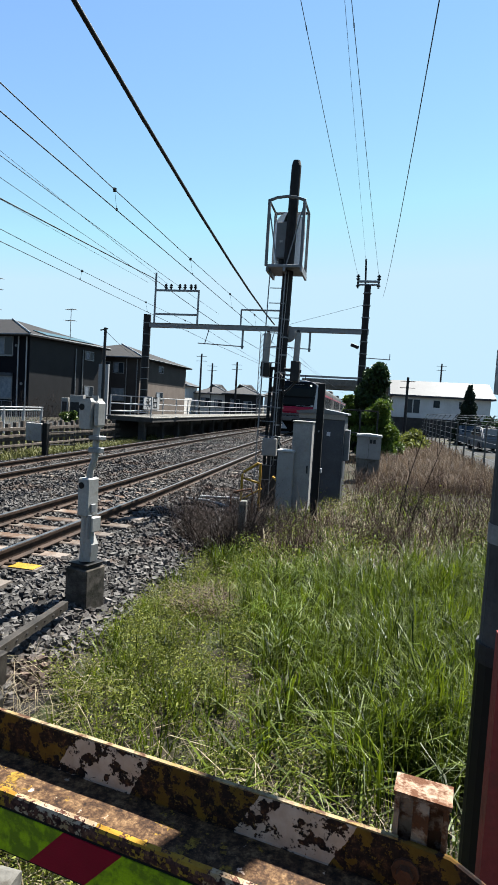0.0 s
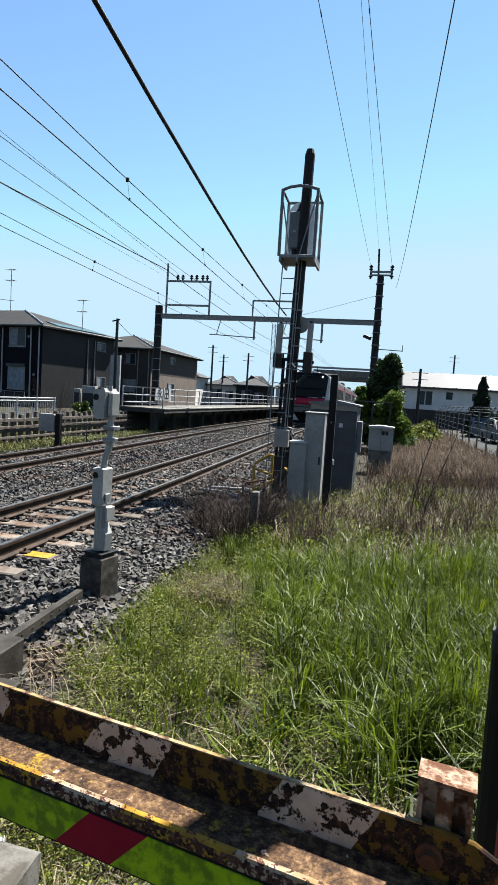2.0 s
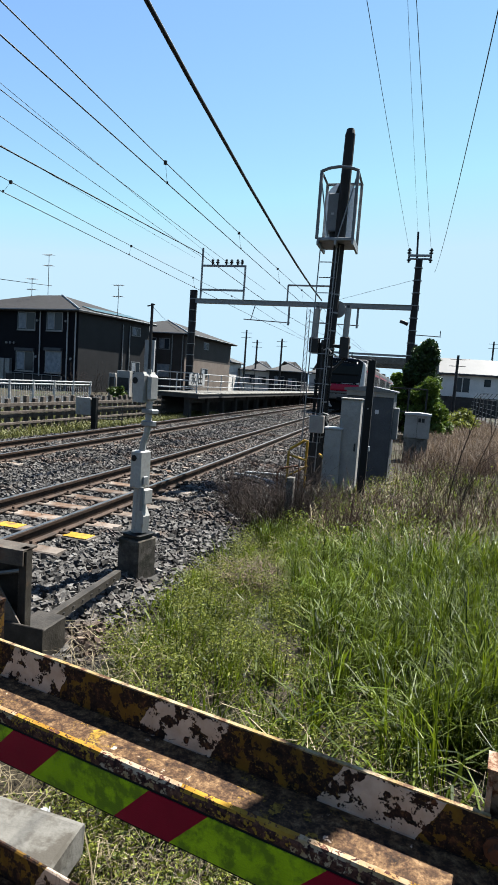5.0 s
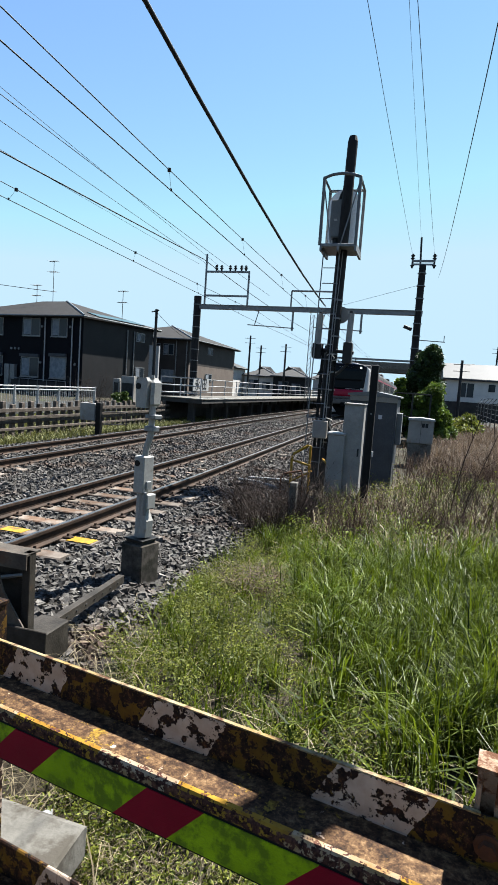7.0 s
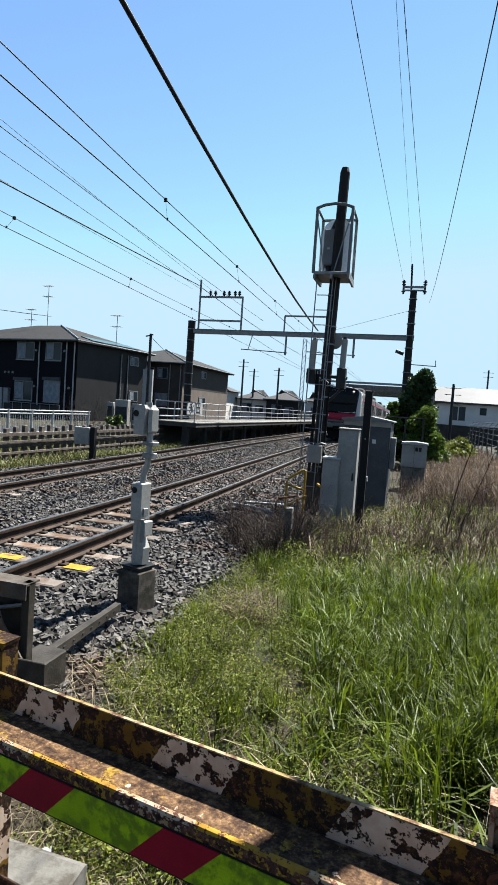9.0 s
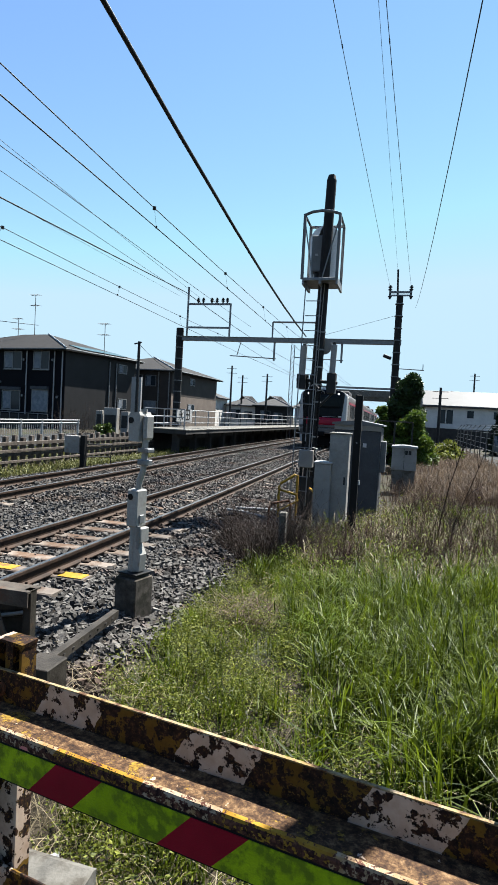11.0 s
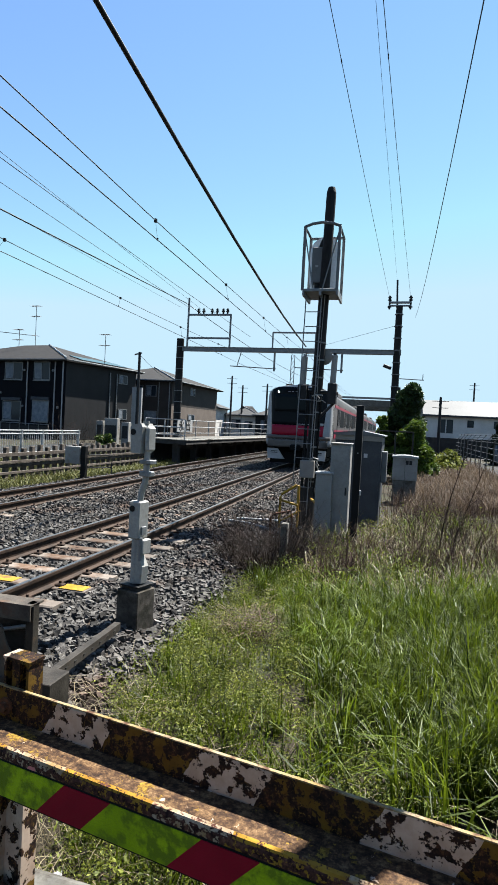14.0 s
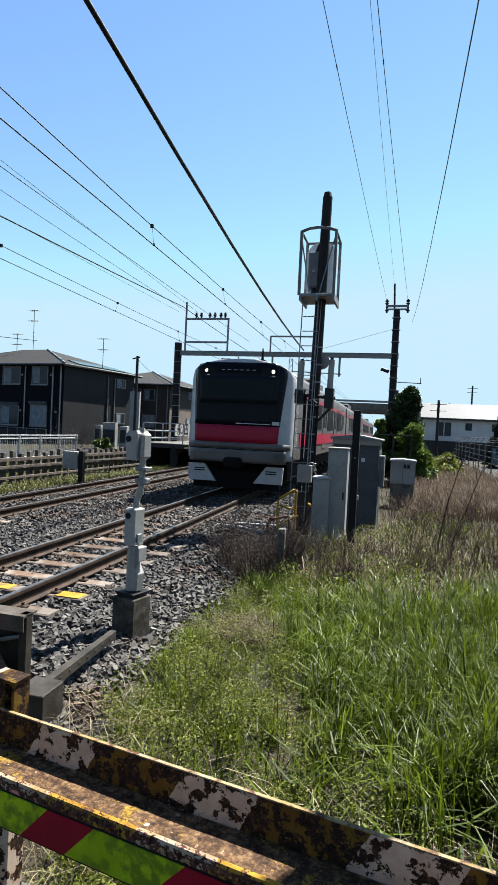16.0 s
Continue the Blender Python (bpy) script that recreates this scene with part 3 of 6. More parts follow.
# ---- gantry and wires ----
def build_gantry():
    g = thing("gantry", (0, 31, 0), "steel beam portal on two dark poles carrying overhead line", "gantry")
    part("pole_left", tube([(-12.61, 0, -0.4), (-12.61, 0, 6.45)], 0.21, 12), "pole", g, "dark banded concrete pole")
    part("pole_right", tube([(-0.66, 0, -0.4), (-0.66, 0, 8.25)], 0.21, 12, 0.17), "pole", g, "dark banded concrete pole")
    for x, top in ((-12.61, 6.3), (-0.66, 8.0)):
        z = 1.0
        while z < top:
            part("band", tube([(x, 0, z), (x, 0, z + 0.04)], 0.222, 12), "galv", g)
            z += 0.62
    part("beam", box(-12.5, -0.45, -0.12, 0.12, 5.75, 5.98, 0.01), "galv", g, "grey steel crossbeam")
    part("beam_flange", box(-12.5, -0.45, -0.17, 0.17, 5.98, 6.0), "galv", g)
    for x in (-12.2, -9.7):
        part("upright", tube([(x, 0, 5.95), (x, 0, 7.85 if x > -12 else 8.75)], 0.06, 6), "galv", g)
    for z in (6.5, 7.80):
        part("crossbar", box(-12.2, -9.7, -0.05, 0.05, z - 0.05, z + 0.05), "galv", g)
    for x in (-11.6, -11.3, -10.8, -10.5, -10.15, -9.9):
        bm = tube([(x, 0, 7.85), (x, 0, 8.15)], 0.05, 8)
        add_tube(bm, [(x, 0, 7.95), (x, 0, 8.0)], 0.1, 8)
        add_tube(bm, [(x, 0, 8.05), (x, 0, 8.09)], 0.09, 8)
        part("insulator", bm, "steel_dark", g)
    part("upright", tube([(-7.25, 0, 5.95), (-7.25, 0, 6.85)], 0.05, 6), "galv", g)
    part("upright", tube([(-4.9, 0, 5.95), (-4.9, 0, 6.85)], 0.05, 6), "galv", g)
    part("crossbar", tube([(-7.25, 0, 6.85), (-4.9, 0, 6.85)], 0.05, 6), "galv", g)
    for c in (NEAR, FAR):
        part("drop_arm", tube([(c + 0.9, 0, 5.75), (c + 0.9, 0, 4.75)], 0.06, 6), "galv", g)
        part("steady_arm", tube([(c - 1.6, 0, 4.98), (c + 1.0, 0, 4.88)], 0.03, 6), "galv", g)
        part("strut", tube([(c - 1.0, 0, 5.75), (c - 1.2, 0, 5.0)], 0.025, 6), "galv", g)
    part("crossarm", box(-1.2, -0.08, -0.06, 0.06, 8.40, 8.5), "galv", g)
    part("crossarm", box(-1.2, -0.08, -0.06, 0.06, 8.25, 8.32), "galv", g)
    for x in (-1.17, -0.12):
        bm = tube([(x, 0, 8.1), (x, 0, 8.8)], 0.05, 8)
        for z in (8.2, 8.55, 8.68):
            add_tube(bm, [(x, 0, z), (x, 0, z + 0.05)], 0.1, 8)
        part("insulator", bm, "steel_dark", g)
    part("mast", tube([(-0.78, 0, 8.2), (-0.84, 0, 9.6)], 0.05, 6), "steel_dark", g)
    part("side_bracket", tube([(-0.6, 0, 4.55), (0.75, 0, 4.5)], 0.025, 6), "galv", g)
    part("side_bracket", tube([(0.7, 0, 4.5), (0.7, 0, 4.8)], 0.02, 6), "galv", g)
    part("lamp", tube([(-0.9, -0.1, 5.05), (-1.3, -0.1, 5.2)], 0.09, 8), "steel_dark", g)


build_gantry()


def wire(name, a, b, r, label, sag=0.0, group="overhead wires"):
    a, b = Vector(a), Vector(b)
    pts = [a.lerp(b, k / 10) - Vector((0, 0, sag * 4 * (k / 10) * (1 - k / 10))) for k in range(11)]
    return tagged(part(name, tube(pts, r, 8), "wire", None, "", True), label, "wire", group)


def build_wires():
    wire("feeder_cable", (-2.809, -12, 8.508), (-5.401, 31, 6.111), 0.036, "thick black overhead feeder cable", 0.80)
    for x0, z0, x1, z1, sag, m0, mz0, m1, mz1, msag, hang in ((-4.175, 5.246, -5.208, 4.982, 0.0, -4.133, 5.919, -5.358, 5.786, 0.38, (0.1, 5.0, 10.0, 14.9, 19.8, 24.7, 29.6)), (-7.92, 5.187, -8.777, 5.008, 0.0, -7.24, 5.684, -9.068, 5.70, 0.41, (-0.6, 4.8, 10.2, 15.7, 21.1, 26.5))):
        wire("contact_wire", (x0, -12, z0), (x1, 31, z1), 0.009, "thin contact wire over a track", sag)
        wire("contact_wire", (x1, 31, z1), (x1 - 0.2, 130, 4.9), 0.010, "thin contact wire over a track")
        wire("messenger_wire", (m0, -12, mz0), (m1, 31, mz1), 0.008, "thin messenger wire hung over a track", msag)
        wire("messenger_wire", (m1, 31, mz1), (m1 - 0.1, 80, 5.7), 0.009, "thin messenger wire hung over a track", 0.5)
        for y in hang:
            k = (y + 12) / 43
            zt = mz0 + (mz1 - mz0) * k - msag * 4 * k * (1 - k)
            zb = z0 + (z1 - z0) * k
            xt, xb = m0 + (m1 - m0) * k, x0 + (x1 - x0) * k
            bm = tube([(xb - xt, 0, zb - zt), (0, 0, 0)], 0.003, 5)
            add_tube(bm, [(0, 0, -0.03), (0, 0, 0.03)], 0.034, 8)
            add_tube(bm, [(xb - xt, 0, zb - zt - 0.01), (xb - xt, 0, zb - zt + 0.035)], 0.018, 6)
            o = tagged(part("dropper", bm, "wire"), "short hanger between two wires", "wire hanger", "wire hangers")
            o.location = (xt, y, zt)
    for x0, z0, x1, z1, sag, r in ((-6.81, 6.837, -8.48, 6.574, 0.20, 0.008), (-10.43, 10.02, -11.5, 8.14, 0.10, 0.007), (-10.74, 9.044, -12.19, 8.21, 0.22, 0.009), (-11.95, 7.82, -12.67, 8.22, 0.08, 0.006)):
        wire("line_wire", (x0, -12, z0), (x1, 31, z1), r, "grey line wire to the gantry frame", sag)
    wire("line_wire", (-11.89, -12, 7.186), (-12.396, 31, 8.472), 0.024, "black insulated line cable to the gantry frame", 0.13)
    wire("line_wire", (-12.396, 31, 8.472), (-12.4, 80, 8.2), 0.02, "black insulated line cable beyond the gantry frame", 0.5)
    for x0, z0, x1, z1, sag, r in ((-1.736, 7.744, -1.2, 8.747, 0.22, 0.006), (-1.008, 8.577, -0.859, 9.579, 0.185, 0.004), (-1.244, 7.723, -0.145, 8.751, 0.22, 0.006), (0.68, 7.313, 0.133, 7.647, 1.42, 0.007)):
        wire("line_wire", (x0, -12, z0), (x1, 31, z1), r, "thin power wire between roadside poles", sag)
    for xa, xb, za, zb in ((-1.736, -1.2, 7.744, 8.747), (-1.244, -0.145, 7.723, 8.751)):
        sl = tagged(part("wire_sleeve", tube([(0, -0.06, 0), (0, 0.06, 0.003)], 0.011, 6), "wire"), "small black splice on a power wire", "splice")
        k = 22.0 / 43
        sl.location = (xa + (xb - xa) * k, 10.0, za + (zb - za) * k - 0.22 * 4 * k * (1 - k))
    wire("line_wire", (-0.66, 31, 7.3), (-6.0, 34, 6.3), 0.008, "thin stay wire on the gantry")


build_wires()


# ---- barrier beside the crossing ----
def chipped_bands():
    """White and yellow bands on a steel beam, flaked down to dark rust."""
    m, nt, p = nodes_of("flaking_band_paint")
    tc = nt.nodes.new("ShaderNodeTexCoord")
    sep = nt.nodes.new("ShaderNodeSeparateXYZ")
    nt.links.new(tc.outputs["Object"], sep.inputs[0])

    def calc(op, a, b):
        n = nt.nodes.new("ShaderNodeMath")
        n.operation = op
        for s, v in zip(n.inputs, (a, b)):
            if isinstance(v, (int, float)):
                s.default_value = v
            else:
                nt.links.new(v, s)
        return n.outputs[0]
    lean = calc("ADD", sep.outputs["X"], calc("MULTIPLY", sep.outputs["Z"], 0.55))
    rag = calc("MULTIPLY", noise_tex(nt, 30.0), 0.02)
    ph = calc("MODULO", calc("ADD", calc("ADD", lean, rag), 0.32), 0.375)
    white = calc("LESS_THAN", ph, 0.165)
    # yellow and rust of the back flange are darkened to hold its shade
    yel = ramp(nt, noise_tex(nt, 18.0), [(0.3, (0.042, 0.020, 0.004)), (0.7, (0.105, 0.060, 0.008))])
    wht = ramp(nt, noise_tex(nt, 25.0), [(0.3, (0.22, 0.155, 0.11)), (0.7, (0.34, 0.265, 0.205))])
    paint = blend(nt, white, yel, wht)
    rust = ramp(nt, noise_tex(nt, 60.0, 12.0, 0.75), [(0.40, (0.004, 0.003, 0.003)), (0.55, (0.018, 0.009, 0.006)), (0.70, (0.10, 0.042, 0.016))])
    crumbs = ramp(nt, noise_tex(nt, 140.0, 6.0, 0.7), [(0.57, (0, 0, 0)), (0.63, (1, 1, 1))])
    rust = blend(nt, crumbs, rust, ramp(nt, noise_tex(nt, 7.0), [(0.4, (0.050, 0.026, 0.010)), (0.6, (0.12, 0.072, 0.016))]))
    v = nt.nodes.new("ShaderNodeTexVoronoi")
    v.feature = "DISTANCE_TO_EDGE"
    v.inputs["Scale"].default_value = 38.0
    nt.links.new(tc.outputs["Object"], v.inputs["Vector"])
    crack = calc("LESS_THAN", v.outputs["Distance"], 0.013)
    flake = noise_tex(nt, 27.0, 11.0, 0.66)
    less = calc("MULTIPLY", white, 0.05)
    floor = calc("GREATER_THAN", sep.outputs["Y"], 0.004)
    less = calc("SUBTRACT", less, calc("MULTIPLY", floor, 0.16))
    mask = calc("GREATER_THAN", flake, calc("ADD", 0.475, less))
    mask = calc("MAXIMUM", mask, calc("MULTIPLY", crack, calc("GREATER_THAN", noise_tex(nt, 6.0), 0.58)))
    # rust on the web floor is lightened to tan as if in sun
    sunlit_crust = ramp(nt, noise_tex(nt, 55.0, 12.0, 0.8), [(0.38, (0.008, 0.005, 0.004)), (0.48, (0.036, 0.019, 0.010)), (0.57, (0.095, 0.055, 0.026)), (0.68, (0.20, 0.135, 0.075))])
    sunlit_crust = blend(nt, calc("GREATER_THAN", noise_tex(nt, 14.0, 10.0, 0.75), 0.60), sunlit_crust, ramp(nt, noise_tex(nt, 80.0, 8.0, 0.7), [(0.4, (0.05, 0.025, 0.006)), (0.6, (0.20, 0.125, 0.018))]))
    rust = blend(nt, floor, rust, sunlit_crust)
    # the rolled front edge keeps small crumbs of yellow and pale paint over maroon rust; its yellow is brightened as
    # sunlit
    lip = calc("GREATER_THAN", sep.outputs["Y"], calc("ADD", 0.072, calc("MULTIPLY", noise_tex(nt, 30.0, 8.0), 0.045)))
    face = calc("GREATER_THAN", sep.outputs["Y"], 0.1262)
    lip_flake = calc("GREATER_THAN", noise_tex(nt, 85.0, 10.0, 0.7), calc("SUBTRACT", 0.545, calc("MULTIPLY", face, 0.09)))
    mask = blend(nt, lip, mask, lip_flake)
    lip_yel = ramp(nt, noise_tex(nt, 22.0), [(0.3, (0.13, 0.06, 0.008)), (0.7, (0.27, 0.155, 0.018))])
    paint = blend(nt, lip, paint, blend(nt, white, lip_yel, ramp(nt, noise_tex(nt, 30.0), [(0.35, (0.20, 0.12, 0.05)), (0.6, (0.27, 0.20, 0.14))])))
    rust = blend(nt, lip, rust, ramp(nt, noise_tex(nt, 70.0, 10.0, 0.7), [(0.4, (0.012, 0.005, 0.004)), (0.52, (0.05, 0.02, 0.014)), (0.66, (0.11, 0.05, 0.028))]))
    col = blend(nt, mask, paint, rust)
    pink = calc("GREATER_THAN", noise_tex(nt, 9.0, 3.0), 0.74)
    col = blend(nt, pink, col, (0.45, 0.15, 0.13))
    nt.links.new(col, p.inputs["Base Color"])
    p.inputs["Roughness"].default_value = 0.8
    p.inputs["Specular IOR Level"].default_value = 0.1
    h = calc("SUBTRACT", calc("MULTIPLY", noise_tex(nt, 90.0), 0.35), mask)
    bump(nt, p, h, 0.6, 0.002)
    return m


M["bands"] = chipped_bands()
M["pale_flakes"] = surface("flaking_pale_paint", (0.17, 0.095, 0.05), (0.27, 0.19, 0.135), 14.0, 0.8, 0, 90, 0.4, (0.06, 0.022, 0.008), 30.0, 0.5)
# pale tone paints the sunlit rim, rust flecks are wear
M["edge_highlight_paint"] = surface("worn_sunlit_edge_paint", (0.17, 0.11, 0.03), (0.24, 0.19, 0.12), 16.0, 0.7, 0, 90, 0.3, (0.05, 0.022, 0.01), 30.0, 0.53)
M["tape_red"] = surface("reflective_red", (0.17, 0.002, 0.011), (0.24, 0.004, 0.016), 6.0, 0.4, 0, 300, 0.15)
M["tape_green"] = surface("reflective_yellow_green", (0.20, 0.27, 0.003), (0.30, 0.39, 0.006), 9.0, 0.4, 0, 300, 0.2, (0.10, 0.135, 0.006), 22.0, 0.5)
M["weathered"] = surface("weathered_steel", (0.040, 0.033, 0.027), (0.085, 0.072, 0.058), 6.0, 0.7, 0.1, 60, 0.3, (0.07, 0.035, 0.02), 5.0, 0.58)
M["red_paint"] = surface("faded_red_paint", (0.13, 0.022, 0.02), (0.2, 0.036, 0.028), 4.0, 0.7, 0, 60, 0.3, (0.08, 0.03, 0.02), 4.0, 0.6)


def h_profile(h, w, tf, tw):
    return [(-w, -h), (w, -h), (w, -h + tf), (tw, -h + tf), (tw, h - tf), (w, h - tf), (w, h), (-w, h), (-w, h - tf), (-tw, h - tf), (-tw, -h + tf), (-w, -h + tf)]


def worn(bm, amount, seed):
    rnd = random.Random(seed)
    for v in bm.verts:
        v.co += Vector((rnd.uniform(-1, 1), rnd.uniform(-1, 1), rnd.uniform(-1, 1))) * amount
    return bm


def beam_mesh(z, tail):
    """Beam along x, open to the top: tall back flange, web, low front flange with a rolled edge."""
    sec = [(-0.009, -0.13), (0.0, -0.13), (0.0, -0.088), (0.117, -0.088), (0.117, -0.142), (0.128, -0.142), (0.128, -0.060), (0.124, -0.052), (0.117, -0.050),
           (0.110, -0.056), (0.106, -0.072), (0.0, -0.076), (0.0, -0.003), (-0.003, 0.0), (-0.007, 0.0), (-0.009, -0.004)]
    bm = bmesh.new()
    n = 64
    rings = []
    for i in range(n + 1):
        x = tail * i / n
        ring = []
        for j, (y, h) in enumerate(sec):
            e = 0.0012 * noise.noise(Vector((x * 9, j * 0.7, z)))
            cut = max(0.0, 0.06 - x) * 0.5 if h > -0.03 else 0.0
            ring.append(bm.verts.new((x, y + e, z + h + e - cut)))
        rings.append(ring)
    k = len(sec)
    for a, b in zip(rings, rings[1:]):
        for j in range(k):
            bm.faces.new((a[j], a[(j + 1) % k], b[(j + 1) % k], b[j]))
    bm.faces.new(rings[0])
    bm.faces.new(rings[-1][::-1])
    bmesh.ops.recalc_face_normals(bm, faces=bm.faces)
    return bm


def build_barrier():
    b = thing("guard_barrier", (0.29, 0.859, 0), "steel beam barrier with flaking yellow and white paint and reflective tape", "barrier", rz=170.07)
    top = part("upper_beam", beam_mesh(1.1, 3.4), "bands", b, "rusty beam with flaking bands")
    part("lower_beam", beam_mesh(0.615, 3.4), "bands", b, "rusty beam with flaking bands")
    # thin added strip, a painted highlight along the top edge
    part("worn_edge", box(0.13, 3.38, -0.0085, -0.0005, 1.0985, 1.1012), "edge_highlight_paint", top, "worn top edge with a sunlit rim painted on")
    for k in range(10):
        x0 = 0.020 + 0.315 * (k - 1)
        for name, a, c, mat_ in (("green_tape", x0, x0 + 0.20, "tape_green"), ("red_tape", x0 + 0.20, x0 + 0.315, "tape_red")):
            a0, c0 = max(a, 0.012), max(c, 0.012)
            pts = [(a0, 1.022), (c0, 1.022), (c0 + 0.068, 0.949), (a0 + 0.068, 0.949)]
            if c0 - a0 > 0.02:
                part(name, extrude_poly(pts, "y", 0.1285, 0.1305), mat_, top, "reflective tape")
    part("tape_backing", box(0.012, 3.3, 0.1282, 0.1286, 0.945, 1.026), "black", top)
    for x, coat in ((0.10, "pale_flakes"), (1.25, "bands"), (2.49, "pale_flakes")):
        prof = [(x + c, -0.0365 + a) for a, c in h_profile(0.040, 0.0235, 0.008, 0.006)]
        bm = extrude_poly(prof, "z", -0.1, 1.160)
        post = part("post", worn(bm, 0.0008, 3), coat, b, "H-section steel post")
        part("post_cap", worn(extrude_poly([(x - 0.043, -0.062), (x + 0.043, -0.062), (x + 0.043, -0.0115), (x - 0.043, -0.0115)], "z", 1.160, 1.168), 0.0015, 5), coat, post)
        part("rib", box(x - 0.012, x + 0.012, -0.035, -0.012, 0.9, 1.160), coat, post)
        part("bolt", tube([(x + 0.015, -0.02, 1.055), (x + 0.015, 0.016, 1.055)], 0.013, 6), "rust", post, "rusty hexagon bolt")
        part("washer", tube([(x + 0.015, 0.0, 1.055), (x + 0.015, 0.005, 1.055)], 0.021, 10), "rust", post)
    return b


build_barrier()


def build_side_posts():
    p = thing("crossing_signal_post", (0.60, 2.25, 0), "dark pole of a crossing signal with a black lower sleeve", "signal post")
    part("pole", tube([(0, 0, -0.4), (0, 0, 5.1)], 0.079, 14, 0.070), "pole_grey", p)
    part("sleeve", tube([(0, 0, -0.35), (0, 0, 0.86)], 0.083, 14), "black", p, "black rubber sleeve")
    part("collar", tube([(0, 0, 0.86), (0, 0, 0.93)], 0.088, 14), "steel_dark", p)
    part("tape_wrap", tube([(0, 0, 1.30), (0, 0, 1.37)], 0.079, 14), "galv", p)
    part("upper_collar", tube([(0, 0, 1.84), (0, 0, 2.0)], 0.10, 14), "galv", p)
    c = thing("red_channel_post", (0.42, 1.30, 0), "faded red steel channel post beside the barrier", "post")
    bm = extrude_poly([(-0.045, -0.02), (0.06, -0.02), (0.06, 0.03), (0.052, 0.03), (0.052, -0.012), (-0.037, -0.012), (-0.037, 0.03), (-0.045, 0.03)], "z", -0.1, 1.29)
    part("channel", bm, "red_paint", c)
    part("bolt", tube([(0.01, -0.03, 1.15), (0.01, 0.0, 1.15)], 0.012, 6), "rust", c)


build_side_posts()


def build_gate_foot():
    g = thing("gate_frame", (-2.19, 2.75, -0.07), "grey steel foot frame of the crossing gate in the ballast", "gate frame")
    part("upright", box(0.10, 0.15, 0, 0.06, -0.2, 0.75, 0.004), "dull_steel", g)
    part("cross_plate", extrude_poly([(-0.03, 0.66), (-0.022, 0.66), (-0.022, 0.738), (0.10, 0.738), (0.10, 0.75), (-0.03, 0.75)], "x", -0.75, 0.15), "weathered", g, "rust-stained steel angle")
    part("spring_rod", tube([(-0.4, 0.05, 0.52), (0.12, 0.05, 0.60)], 0.018, 8), "dull_steel", g)
    part("pivot_eye", tube([(-0.04, -0.04, 0.60), (-0.04, -0.055, 0.60)], 0.03, 12), "weathered", g)
    part("back_plate", box(-0.75, 0.10, 0.06, 0.07, 0.2, 0.72), "dull_steel", g)
    part("gusset", extrude_poly([(-0.35, 0.30), (0.18, 0.30), (0.02, 0.52), (-0.02, 0.62), (-0.06, 0.62), (-0.1, 0.52)], "y", -0.05, -0.04), "weathered", g)
    part("side_plate", box(-0.4, 0.32, -0.07, -0.055, 0.15, 0.34, 0.004), "dull_steel", g)
    part("strut", tube([(-0.15, 0.02, 0.55), (0.12, 0.02, 0.62)], 0.012, 6), "galv", g)
    a = thing("steel_angle", (0, 0, 0), "drilled grey steel angle lying along the ballast", "steel angle")
    bm = bmesh.new()
    add_box(bm, -0.03, 0.03, 0.1, 1.6, -0.075, 0.0, 0.003, Matrix.Translation((-2.28, 3.0, 0.02)) @ pose(0, 0, 0, -2.8, 0, 5.7))
    part("flange", bm, "dull_steel", a)
    hm = Matrix.Translation((-2.28, 3.0, 0.02)) @ pose(0, 0, 0, -2.8, 0, 5.7)
    for k in range(9):
        y = 0.25 + 0.15 * k
        bm = tube([hm @ Vector((0.029, y, -0.037)), hm @ Vector((0.034, y, -0.04))], 0.014, 8)
        part("hole", bm, "black", a)
    part("angle_block", box(-2.34, -2.12, 2.75, 3.30, -0.15, 0.07, 0.01), "dull_steel", a)
    part("angle_block", box(-2.12, -1.90, 2.45, 2.95, -0.2, -0.02, 0.01), "dull_steel", a)
    y = thing("yellow_marker_block", (-3.05, 3.3, -0.16), "yellow-painted marker block beside the rail", "marker block")
    part("block", box(-0.45, 0.12, -0.16, 0.16, 0.0, 0.24, 0.02), "yellow", y)
    part("top_plate", box(-0.47, 0.14, -0.18, 0.18, 0.24, 0.27, 0.008), "yellow", y)
    s = thing("concrete_slab", (-1.5, 1.84, -0.20), "cracked old concrete slab in the verge", "slab")
    part("slab", worn(box(-0.28, 0.34, -0.14, 0.16, -0.1, 0.05, 0.012), 0.012, 8), "concrete", s)


build_gate_foot()


def build_cup():
    c = thing("paper_cup", (-1.5, 2.05, -0.35), "crushed white paper cup lying in the verge", "litter", rz=30)
    bm = tube([(0, 0, 0.05), (0.05, 0, 0.055), (0.11, 0, 0.06)], 0.034, 12, 0.046)
    part("cup", worn(bm, 0.004, 12), "white", c)
    part("rim", tube([(0.108, 0, 0.06), (0.114, 0, 0.06)], 0.049, 12), "white", c)


build_cup()


